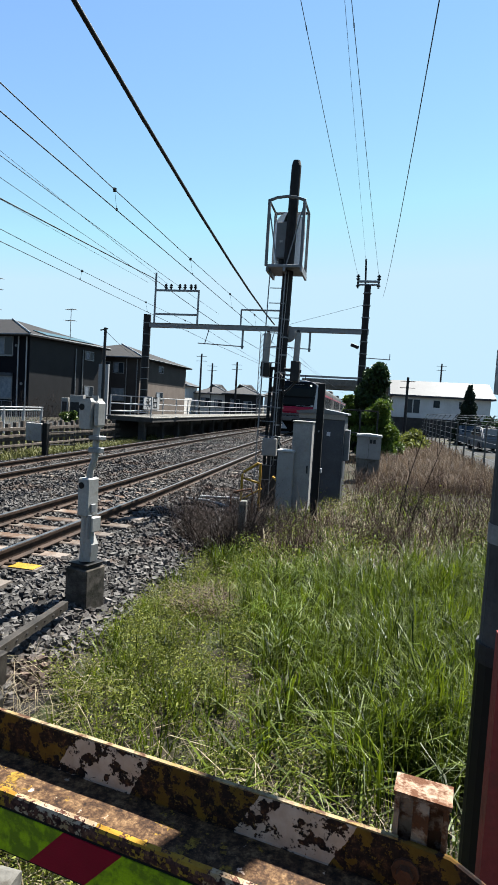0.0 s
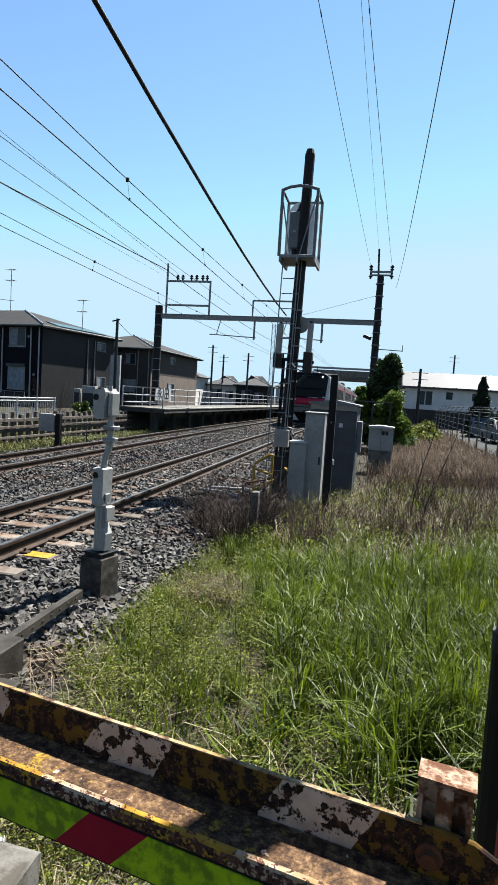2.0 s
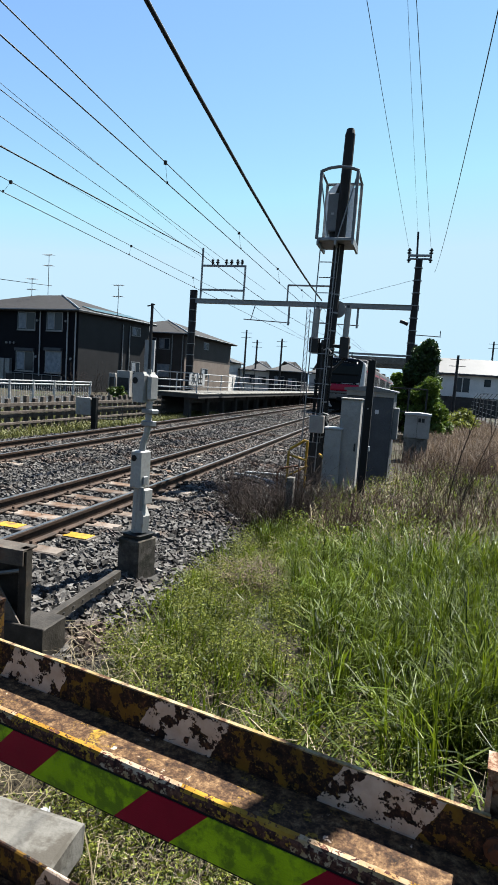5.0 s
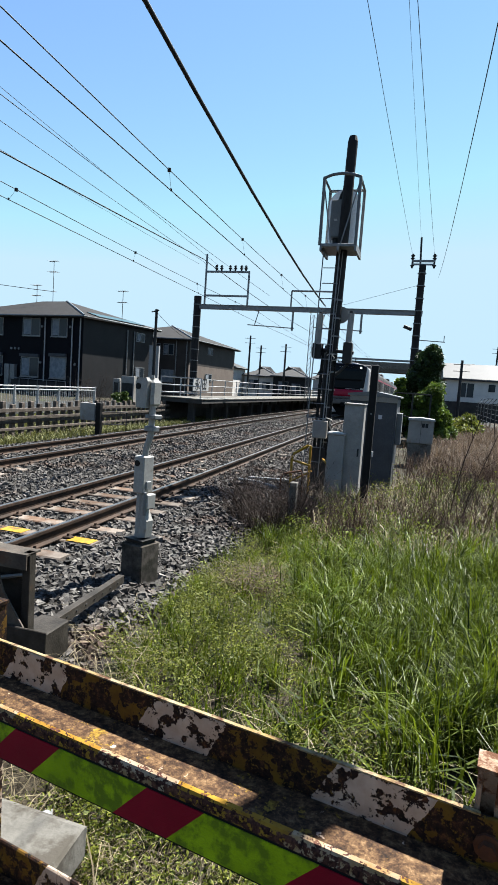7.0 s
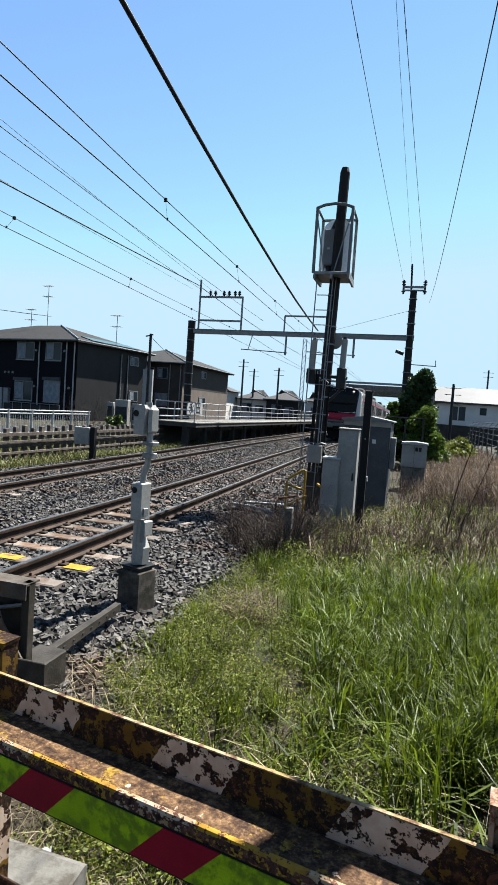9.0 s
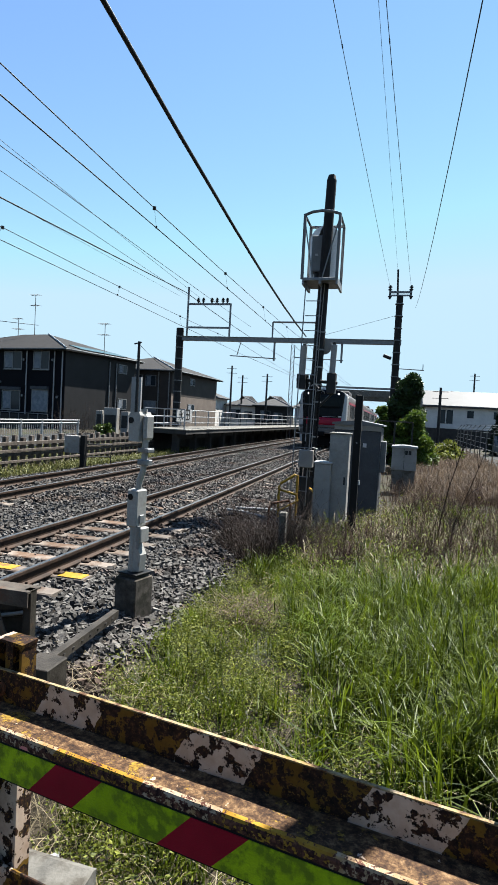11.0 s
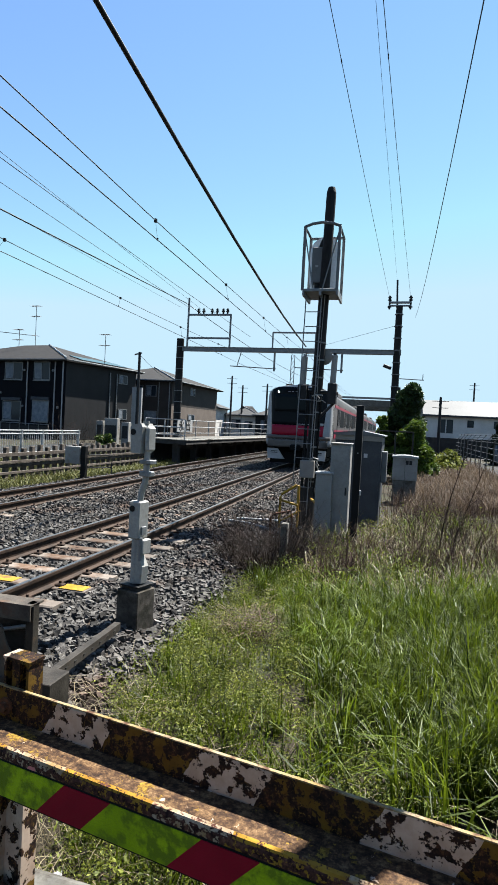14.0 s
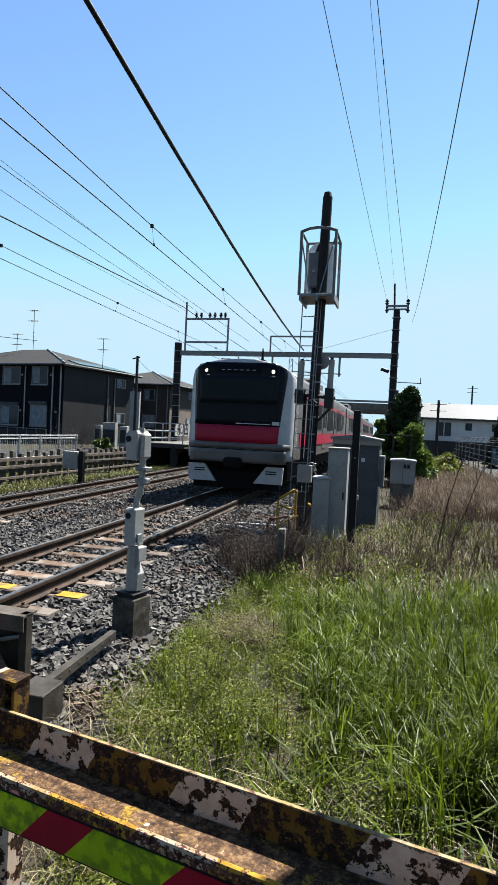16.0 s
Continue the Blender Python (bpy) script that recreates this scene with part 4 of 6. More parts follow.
# ---- instrument post ----
def build_instrument_post():
    p = thing("detector_post", (-2.475, 5.02, -0.36), "grey obstacle-detector post with two boxes on a concrete block", "detector", rz=-16)
    # block colour includes the shade of its unlit front
    part("foundation", worn(box(-0.13, 0.13, -0.13, 0.13, 0, 0.50, 0.012), 0.003, 4), "old_shaded_concrete", p, "weathered concrete block")
    part("base_plate", box(-0.10, 0.10, -0.10, 0.10, 0.50, 0.53, 0.004), "steel_dark", p)
    part("base_rubber", box(-0.12, 0.12, -0.12, 0.12, 0.53, 0.545, 0.004), "black", p)
    part("lower_pole", tube([(-0.02, 0, 0.54), (-0.015, 0, 1.0)], 0.05, 12), "box_white", p)
    part("gusset", extrude_poly([(0.0, 0.55), (0.09, 0.56), (0.10, 0.72), (0.02, 0.86)], "y", -0.045, 0.045), "box_white", p)
    low = part("lower_box", box(-0.075, 0.055, -0.075, 0.075, 0.98, 1.34, 0.012), "box_white", p, "grey detector box with a round dark eye")
    part("lens", tube([(-0.025, -0.083, 1.27), (-0.025, -0.07, 1.27)], 0.03, 14), "black", low)
    part("latch", box(0.055, 0.075, -0.04, 0.02, 1.02, 1.10, 0.004), "galv", low)
    part("hinge_rod", tube([(0.08, -0.06, 0.78), (0.08, -0.06, 1.0)], 0.018, 8), "galv", p)
    part("junction", box(0.03, 0.11, -0.06, 0.06, 0.84, 0.98, 0.008), "box_white", p)
    part("neck", tube([(0.0, 0, 1.32), (0.01, 0, 1.42), (0.05, 0, 1.52), (0.06, 0, 1.62), (0.06, 0, 1.84)], 0.03, 10), "box_white", p, "bent conduit neck")
    part("clamp", box(0.01, 0.12, -0.05, 0.05, 1.58, 1.63, 0.006), "galv", p)
    part("clamp", box(0.01, 0.14, -0.05, 0.05, 1.70, 1.74, 0.006), "galv", p)
    up = part("upper_box", extrude_poly([(-0.075, 1.80), (0.045, 1.80), (0.06, 2.05), (0.04, 2.085), (-0.065, 2.07), (-0.09, 2.04)], "y", -0.085, 0.08), "box_white", p, "grey detector box with a round dark eye")
    part("lens", tube([(-0.05, -0.094, 2.0), (-0.05, -0.082, 2.0)], 0.03, 14), "black", up)
    part("back_case", box(0.058, 0.11, -0.06, 0.07, 1.82, 2.06, 0.02), "box_white", up)
    part("cap", tube([(0.03, 0, 2.08), (0.03, 0, 2.11)], 0.03, 8), "box_white", up)


build_instrument_post()


# ---- signal mast and line-side cabinets ----
def build_signal():
    s = thing("signal_mast", (-1.92, 12.0, -0.36), "tall dark railway signal mast with ladder, cage and round back plate", "signal mast")
    zt = 0.36
    part("pole", tube([(0, 0, 0), (0.13, 0, 6.62 + zt), (0.13, 0, 6.72 + zt)], 0.128, 14, 0.072), "pole", s, "dark tapered pole")
    # cage round the signal head, seen from behind
    head = part("cage_floor", box(-0.30, 0.42, -0.36, 0.45, 4.52 + zt, 4.58 + zt, 0.008), "galv", s, "grated service platform")
    for x in (-0.30, 0.04, 0.38):
        part("floor_beam", box(x, x + 0.04, -0.38, 0.47, 4.44 + zt, 4.52 + zt), "galv", head)
    for x, y in ((-0.31, -0.34), (0.39, -0.34), (-0.31, 0.42), (0.39, 0.42)):
        bm = bmesh.new()
        add_box(bm, x - 0.028, x + 0.028, y - 0.028, y + 0.028, 4.55 + zt, 5.82 + zt, 0.004)
        part("stanchion", bm, "steel_grey", s)
    part("hoop", tube([(-0.33, -0.34, 5.82 + zt), (-0.16, -0.37, 5.87 + zt), (0.04, -0.38, 5.89 + zt), (0.24, -0.37, 5.87 + zt), (0.41, -0.34, 5.82 + zt)], 0.03, 8), "steel_grey", s)
    part("hoop", tube([(-0.33, 0.42, 5.82 + zt), (0.41, 0.42, 5.82 + zt)], 0.03, 8), "steel_grey", s)
    for x in (-0.31, 0.39):
        part("side_bar", tube([(x, -0.34, 5.82 + zt), (x, 0.42, 5.82 + zt)], 0.025, 6), "steel_grey", s)
    part("brace", tube([(-0.29, -0.34, 5.6 + zt), (-0.1, -0.34, 4.6 + zt)], 0.014, 6), "galv", s)
    part("brace", tube([(0.37, -0.34, 5.7 + zt), (0.08, -0.34, 4.5 + zt)], 0.014, 6), "galv", s)
    ring = []
    for i in range(28):
        a = 2 * math.pi * i / 28
        x, z = 0.32 * math.cos(a), math.sin(a) * 0.32
        ring.append((0.04 + x, 5.17 + zt + z + (0.30 if z >= 0 else -0.28)))
    part("back_plate", extrude_poly(ring, "y", 0.22, 0.24), "pale_plate", s, "grey oval signal back plate")
    part("head_case", box(-0.20, 0.04, -0.02, 0.22, 4.78 + zt, 5.52 + zt, 0.02), "steel_grey", s, "grey lamp housing from behind")
    part("head_label", box(-0.12, -0.06, -0.026, -0.018, 5.1 + zt, 5.14 + zt), "white", s)
    part("neck", tube([(-0.06, 0.1, 5.5 + zt), (0.0, 0.06, 5.64 + zt), (0.06, 0.0, 5.72 + zt)], 0.04, 8), "steel_dark", s)
    part("neck", tube([(-0.08, 0.1, 4.58 + zt), (-0.08, 0.1, 4.8 + zt)], 0.06, 8), "steel_dark", s)
    # ladder
    lad = []
    for x in (-0.30, 0.02):
        lad.append(part("ladder_rail", tube([(x - 0.02, -0.20, 0.3), (x + 0.06, -0.22, 4.9)], 0.013, 6), "galv", s))
    for k in range(14):
        z = 0.6 + 0.30 * k
        part("rung", tube([(-0.30 + 0.017 * z, -0.205, z), (0.02 + 0.017 * z, -0.205, z)], 0.010, 6), "galv", s)
    for k in range(9):
        z = 1.0 + 0.36 * k
        part("strap", tube([(0.0045 + 0.02 * z, 0, z), (0.0045 + 0.02 * z, 0, z + 0.03)], 0.131 - 0.0042 * z, 12), "galv", s)
    # arms with two white insulating tubes on dark boxes
    part("arm", tube([(-0.35, -0.05, 2.55 + zt), (0.5, -0.05, 2.50 + zt)], 0.035, 8), "steel_dark", s)
    part("arm_stay", tube([(0.05, -0.05, 1.9 + zt), (0.42, -0.05, 2.3 + zt)], 0.03, 8), "steel_dark", s)
    for x, zb, dz in ((0.38, 2.28, 0.42), (-0.24, 2.36, 0.30)):
        t = part("terminal_box", box(x - 0.09, x + 0.09, -0.16, 0.06, zb + zt, zb + dz + zt, 0.01), "steel_dark", s)
        part("white_tube", tube([(x, -0.05, zb + dz + zt), (x + 0.015, -0.05, zb + dz + 0.58 + zt)], 0.062, 12), "box_white", t, "white insulating tube")
        part("tube_cap", tube([(x + 0.015, -0.05, zb + dz + 0.58 + zt), (x + 0.015, -0.05, zb + dz + 0.63 + zt)], 0.035, 10), "steel_dark", t)
    part("disc", tube([(0.16, 0.05, 3.26 + zt), (0.16, 0.09, 3.26 + zt)], 0.17, 20), "cab_light", s, "small round grey disc")
    part("junction_box", box(-0.17, 0.12, -0.30, -0.10, 0.74 + zt, 1.10 + zt, 0.012), "cab_light", s, "grey junction box")
    part("cable_clump", tube([(0.12, -0.15, 1.1 + zt), (0.2, -0.2, 1.0 + zt), (0.12, -0.2, 0.5 + zt), (0.2, -0.1, 0.0 + zt)], 0.02, 6), "black", s)
    for x, r, top in ((-0.13, 0.022, 2.9), (-0.16, 0.016, 3.0), (0.13, 0.02, 2.7)):
        part("cable_run", tube([(x, -0.08, 0.1), (x + 0.005, -0.09, 1.0), (x + 0.03, -0.08, top)], r, 6), "black", s, "black cable clipped to the pole")
    part("pale_lead", tube([(0.05, -0.13, 0.9), (0.07, -0.135, 2.4), (0.09, -0.13, 3.6), (0.13, -0.125, 4.85)], 0.008, 5), "box_white", s, "thin pale lead up the pole")
    part("pale_coil", tube([(-0.02, -0.15, 2.78), (0.06, -0.19, 2.82), (0.14, -0.17, 2.74), (0.10, -0.15, 2.68), (0.20, -0.15, 2.70), (0.26, -0.12, 2.66)], 0.014, 6), "box_white", s, "loose pale cable coil")
    part("pale_coil", tube([(0.0, -0.28, 1.46), (0.10, -0.32, 1.52), (0.2, -0.30, 1.50), (0.16, -0.26, 1.38), (0.24, -0.2, 1.2)], 0.014, 6), "box_white", s, "loose pale cable coil")
    part("foot_casing", box(-0.2, 0.14, -0.18, 0.12, 0.0, 0.9, 0.02), "steel_dark", s)


build_signal()


def build_guard(name, loc, label):
    g = thing(name, loc, label, "guard rail", rz=8)
    part("hoop", tube([(-0.30, 0, 0), (-0.30, 0, 0.74), (-0.27, 0, 0.80), (0.0, 0, 0.98), (0.05, 0, 0.98), (0.05, 0, 0)], 0.026, 8), "yellow", g)
    part("mid_bar", tube([(-0.30, 0, 0.68), (0.05, -0.05, 0.60)], 0.022, 8), "yellow", g)
    part("hoop", tube([(0.45, -0.25, 0), (0.45, -0.25, 0.55), (0.38, -0.2, 0.70), (0.30, 0.1, 0.72)], 0.026, 8), "yellow", g)
    part("low_bar", tube([(-0.30, 0, 0.25), (0.10, -0.1, 0.5)], 0.018, 8), "yellow", g)


build_guard("guard_rail", (-2.05, 11.2, -0.36), "yellow-painted pipe guard at the foot of the mast")


def build_cabinets():
    c = thing("slim_cabinet", (-1.19, 11.25, -0.38), "tall slim light-grey steel cabinet in dry weeds", "cabinet")
    b = part("body", box(-0.20, 0.17, -0.2, 0.2, 0.0, 1.86, 0.012), "cab_light", c)
    part("door", box(-0.18, 0.15, -0.21, -0.2, 0.08, 1.80, 0.004), "cab_light", b)
    part("lid", box(-0.215, 0.185, -0.22, 0.22, 1.86, 1.89, 0.008), "cab_light", c)
    part("handle", box(0.10, 0.13, -0.23, -0.21, 0.9, 1.05), "steel_dark", b)
    d = thing("low_cabinet", (-1.50, 11.1, -0.38), "low grey steel box with a pale lid", "cabinet")
    part("body", box(-0.14, 0.17, -0.15, 0.2, 0, 1.28, 0.01), "cab_light", d)
    part("lid", box(-0.16, 0.19, -0.17, 0.22, 1.28, 1.32, 0.008), "white", d)
    h = thing("relay_hut", (-1.02, 13.6, -0.38), "blue-grey relay cabinet with a shallow pitched roof", "cabinet")
    b = part("body", box(-0.52, 0.50, -0.5, 1.2, 0.0, 2.0, 0.012), "cab_blue", h)
    part("door", box(-0.44, 0.02, -0.515, -0.5, 0.15, 1.9, 0.004), "cab_blue", b)
    part("door", box(0.04, 0.46, -0.515, -0.5, 0.15, 1.9, 0.004), "cab_blue", b)
    part("label", box(0.12, 0.20, -0.52, -0.516, 1.55, 1.64), "grey_line", b)
    part("vent_band", box(-0.53, 0.51, -0.53, -0.5, 1.92, 2.04, 0.005), "cab_light", b)
    part("roof", extrude_poly([(-0.58, 2.03), (0.56, 2.03), (0.56, 2.06), (0.0, 2.15), (-0.58, 2.08)], "y", -0.58, 1.28), "steel_grey", h, "shallow steel roof")
    part("side_box", box(0.50, 0.62, -0.3, 0.2, 1.0, 1.7, 0.01), "steel_grey", h)
    w = thing("battery_box", (0.02, 18.2, -0.38), "white steel box on a grey concrete plinth", "cabinet")
    part("plinth", box(-0.34, 0.34, -0.25, 0.35, 0, 0.72, 0.02), "concrete", w, "grey concrete plinth")
    b = part("body", box(-0.36, 0.36, -0.28, 0.38, 0.72, 1.40, 0.01), "cab_light", w)
    part("lid", extrude_poly([(-0.40, 1.40), (0.40, 1.40), (0.38, 1.45), (0.0, 1.48), (-0.38, 1.45)], "y", -0.33, 0.43), "white", w)
    part("seam", box(-0.004, 0.004, -0.286, -0.279, 0.74, 1.38), "steel_dark", b)
    part("lettering", box(0.02, 0.10, -0.287, -0.28, 1.2, 1.32), "steel_dark", b, "dark lettering block")
    part("lettering", box(0.12, 0.20, -0.287, -0.28, 1.2, 1.32), "steel_dark", b)
    p = thing("black_post", (-0.82, 10.2, -0.38), "charred-black square timber post in dry weeds", "post")
    part("post", worn(box(-0.062, 0.062, -0.062, 0.062, 0, 2.58, 0.008), 0.003, 6), "black", p)
    part("stud", tube([(0.0, -0.07, 1.75), (0.0, -0.06, 1.75)], 0.014, 8), "galv", p)
    part("marker", box(0.062, 0.09, -0.05, 0.02, 1.02, 1.10), "white", p)
    q = thing("marker_post", (-1.62, 8.0, -0.38), "short grey concrete marker post among twigs", "post")
    part("post", worn(box(-0.05, 0.05, -0.05, 0.05, 0, 0.78, 0.01), 0.003, 7), "concrete", q)
    j = thing("junction_box", (-10.0, 16.4, -0.3), "grey junction box on a dark post by the far track", "junction box")
    part("post", box(0.12, 0.28, -0.08, 0.08, 0.0, 1.12, 0.01), "black", j)
    part("case", box(-0.42, 0.10, -0.12, 0.10, 0.55, 1.10, 0.01), "cab_light", j)
    part("rail_hoop", tube([(0.3, 0.1, 0.85), (0.85, 0.6, 0.85), (0.85, 0.6, 0.0)], 0.025, 6), "steel_dark", j)
    part("rail_hoop", tube([(0.3, 0.1, 0.45), (0.85, 0.6, 0.45)], 0.02, 6), "steel_dark", j)
    k = thing("black_cable", (0, 0, 0), "black rubber cable looped over the ballast", "cable")
    pts = [(-3.2, 9.9, -0.10), (-3.0, 9.7, -0.03), (-2.7, 9.7, 0.0), (-2.45, 9.5, -0.02), (-2.3, 9.2, -0.1), (-2.15, 9.0, -0.3)]
    part("cable", tube(pts, 0.03, 8), "black", k)
    for pts in ([(-1.95, 11.6, -0.28), (-2.5, 11.35, -0.13), (-3.2, 11.1, -0.12)], [(-1.7, 10.6, -0.3), (-2.3, 10.4, -0.16), (-2.9, 10.75, -0.13), (-3.3, 10.8, -0.12)]):
        cd = thing("conduit", (0, 0, 0), "grey flexible conduit lying on the ballast", "conduit", "conduits by the mast")
        part("hose", tube(pts, 0.026, 8), "galv", cd)
    r = thing("concrete_hoop", (-2.25, 9.9, -0.4), "rusty bent pipe hoop in twigs", "pipe")
    part("hoop", tube([(0, 0, 0), (0, 0, 0.55), (0.05, 0, 0.62), (0.33, 0.1, 0.68), (0.36, 0.1, 0.6), (0.36, 0.1, 0)], 0.02, 8), "rust", r)


build_cabinets()


# ---- fences ----
def build_fences():
    f = thing("sleeper_fence", (0, 0, 0), "dark lattice fence of old timber posts and rails", "fence", kind="structure")
    for k in range(34):
        y = 11.0 + 0.42 * k
        part("paling", box(-11.56, -11.44, y, y + 0.15, -0.3, 0.72 + 0.05 * math.sin(k * 2.1), 0.01), "wood", f)
    for z in (0.12, 0.45):
        part("rail_board", box(-11.42, -11.36, 11.0, 25.3, z, z + 0.11, 0.008), "wood", f)
        part("rail_board", box(-11.36, -11.32, 11.0, 25.3, z - 0.2, z - 0.12, 0.008), "wood", f)
    w = thing("white_pipe_fence", (0, 0, 0), "white steel pipe fence along the street", "fence", kind="structure")
    for k in range(9):
        y = 12.5 + 1.35 * k
        part("post", tube([(-14.2, y, -0.05), (-14.2, y, 1.14)], 0.05, 8), "white", w)
    for z in (0.25, 0.98, 1.10):
        part("rail_bar", tube([(-14.2, 12, z), (-14.2, 23.4, z)], 0.03, 8), "white", w)
    for k in range(80):
        y = 12.5 + 0.135 * k
        part("baluster", tube([(-14.2, y, 0.25), (-14.2, y, 0.98)], 0.010, 5), "white", w)
    m = thing("mesh_fence", (0, 0, 0), "grey wire fence with leaning barbed-wire arms", "fence", kind="structure")
    for k in range(14):
        y = 18 + 2.6 * k
        x = 4.25 + 0.01 * k
        part("post", tube([(x, y, -0.3), (x, y, 1.55), (x + 0.25, y, 1.9)], 0.035, 6), "concrete", m)
    for z in (0.0, 0.3, 0.6, 0.9, 1.2, 1.5):
        part("wire_line", tube([(4.25, 16, z), (4.4, 54, z)], 0.007, 4), "galv", m)
    for dx, z in ((0.10, 1.67), (0.18, 1.78), (0.25, 1.9)):
        part("wire_line", tube([(4.25 + dx, 16, z), (4.4 + dx, 54, z)], 0.009, 4), "galv", m)
    road = soup("street", np.array([(5.0, 2, -0.24), (9.5, 2, -0.24), (9.5, 58, -0.24), (5.0, 58, -0.24), (5.0, 2, -0.3), (9.5, 2, -0.3), (9.5, 58, -0.3), (5.0, 58, -0.3)], float),
                np.array([(0, 1, 2, 3), (4, 7, 6, 5), (0, 4, 5, 1), (2, 6, 7, 3)]), "asphalt", None, "narrow asphalt street behind the wire fence", "street", "structure")
    part("guard_rail_band", box(9.2, 9.25, 20, 58, 0.3, 0.62), "white", road, "white guard rail")
    st = soup("lane", np.array([(-20, 8, 0.03), (-14.6, 8, 0.03), (-14.6, 34, 0.03), (-20, 34, 0.03), (-20, 8, -0.06), (-14.6, 8, -0.06), (-14.6, 34, -0.06), (-20, 34, -0.06)], float),
              np.array([(0, 1, 2, 3), (4, 7, 6, 5), (0, 4, 5, 1), (1, 5, 6, 2)]), "asphalt", None, "asphalt lane before the houses", "lane", "structure")


build_fences()


# ---- houses ----
def hip_house(name, loc, rz, wx, wy, eave, rise, wall, label, side_wall=None, run=None, over=0.5, roof="roof"):
    """Local corner at 0: front wall along -x at y = 0, side wall along +y at x = 0."""
    h = thing(name, loc, label, "house", rz=rz)
    walls = part("wall", box(-wx, 0, 0, wy, -0.5, eave), wall, h)
    if side_wall:
        part("side_cladding", box(0, 0.03, 0.02, wy - 0.02, -0.4, eave - 0.05), side_wall, h, "lighter side wall")
    bm = bmesh.new()
    run = run or wy / 2
    a = [bm.verts.new(p) for p in ((-wx - over, -over, eave), (over, -over, eave), (over, wy + over, eave), (-wx - over, wy + over, eave))]
    lo = [bm.verts.new(v.co - Vector((0, 0, 0.16))) for v in a]
    r = [bm.verts.new(p) for p in ((-wx + run, wy / 2, eave + rise), (-run, wy / 2, eave + rise))]
    for q in ((a[0], a[1], r[1], r[0]), (a[1], a[2], r[1]), (a[2], a[3], r[0], r[1]), (a[3], a[0], r[0]), tuple(lo)):
        bm.faces.new(q)
    for i in range(4):
        bm.faces.new((a[i], lo[i], lo[(i + 1) % 4], a[(i + 1) % 4]))
    bmesh.ops.recalc_face_normals(bm, faces=bm.faces)
    rf = part("roof", bm, roof, h, "dark hipped roof")
    part("gutter", tube([(-wx - over, -over - 0.05, eave - 0.05), (over + 0.05, -over - 0.05, eave - 0.05), (over + 0.05, wy + over, eave - 0.05)], 0.05, 6), "galv", rf, "pale gutter")
    part("hip_cap", tube([(over, -over, eave + 0.03), (-run, wy / 2, eave + rise + 0.03)], 0.07, 6), "galv", rf)
    return h


def add_window(h, x0, x1, z0, z1, side=False, pane="glass", shutter=False):
    d = (lambda a, b, c, e, f, g: box(a, b, -e, -c, f, g)) if not side else (lambda a, b, c, e, f, g: box(0.03 + c, 0.03 + e, a, b, f, g))
    w = part("window", d(x0 - 0.07, x1 + 0.07, 0.0, 0.05, z0 - 0.07, z1 + 0.07), "galv", h, "aluminium-framed window")
    part("pane", d(x0, x1, 0.05, 0.056, z0, z1), pane, w)
    if not shutter:
        m = (x0 + x1) / 2
        part("curtain", d(x0 + 0.04, m - 0.04, 0.056, 0.060, z0 + 0.04, z1 - 0.04), "curtain", w)
        part("mullion", d(m - 0.03, m + 0.03, 0.05, 0.075, z0, z1), "galv", w)


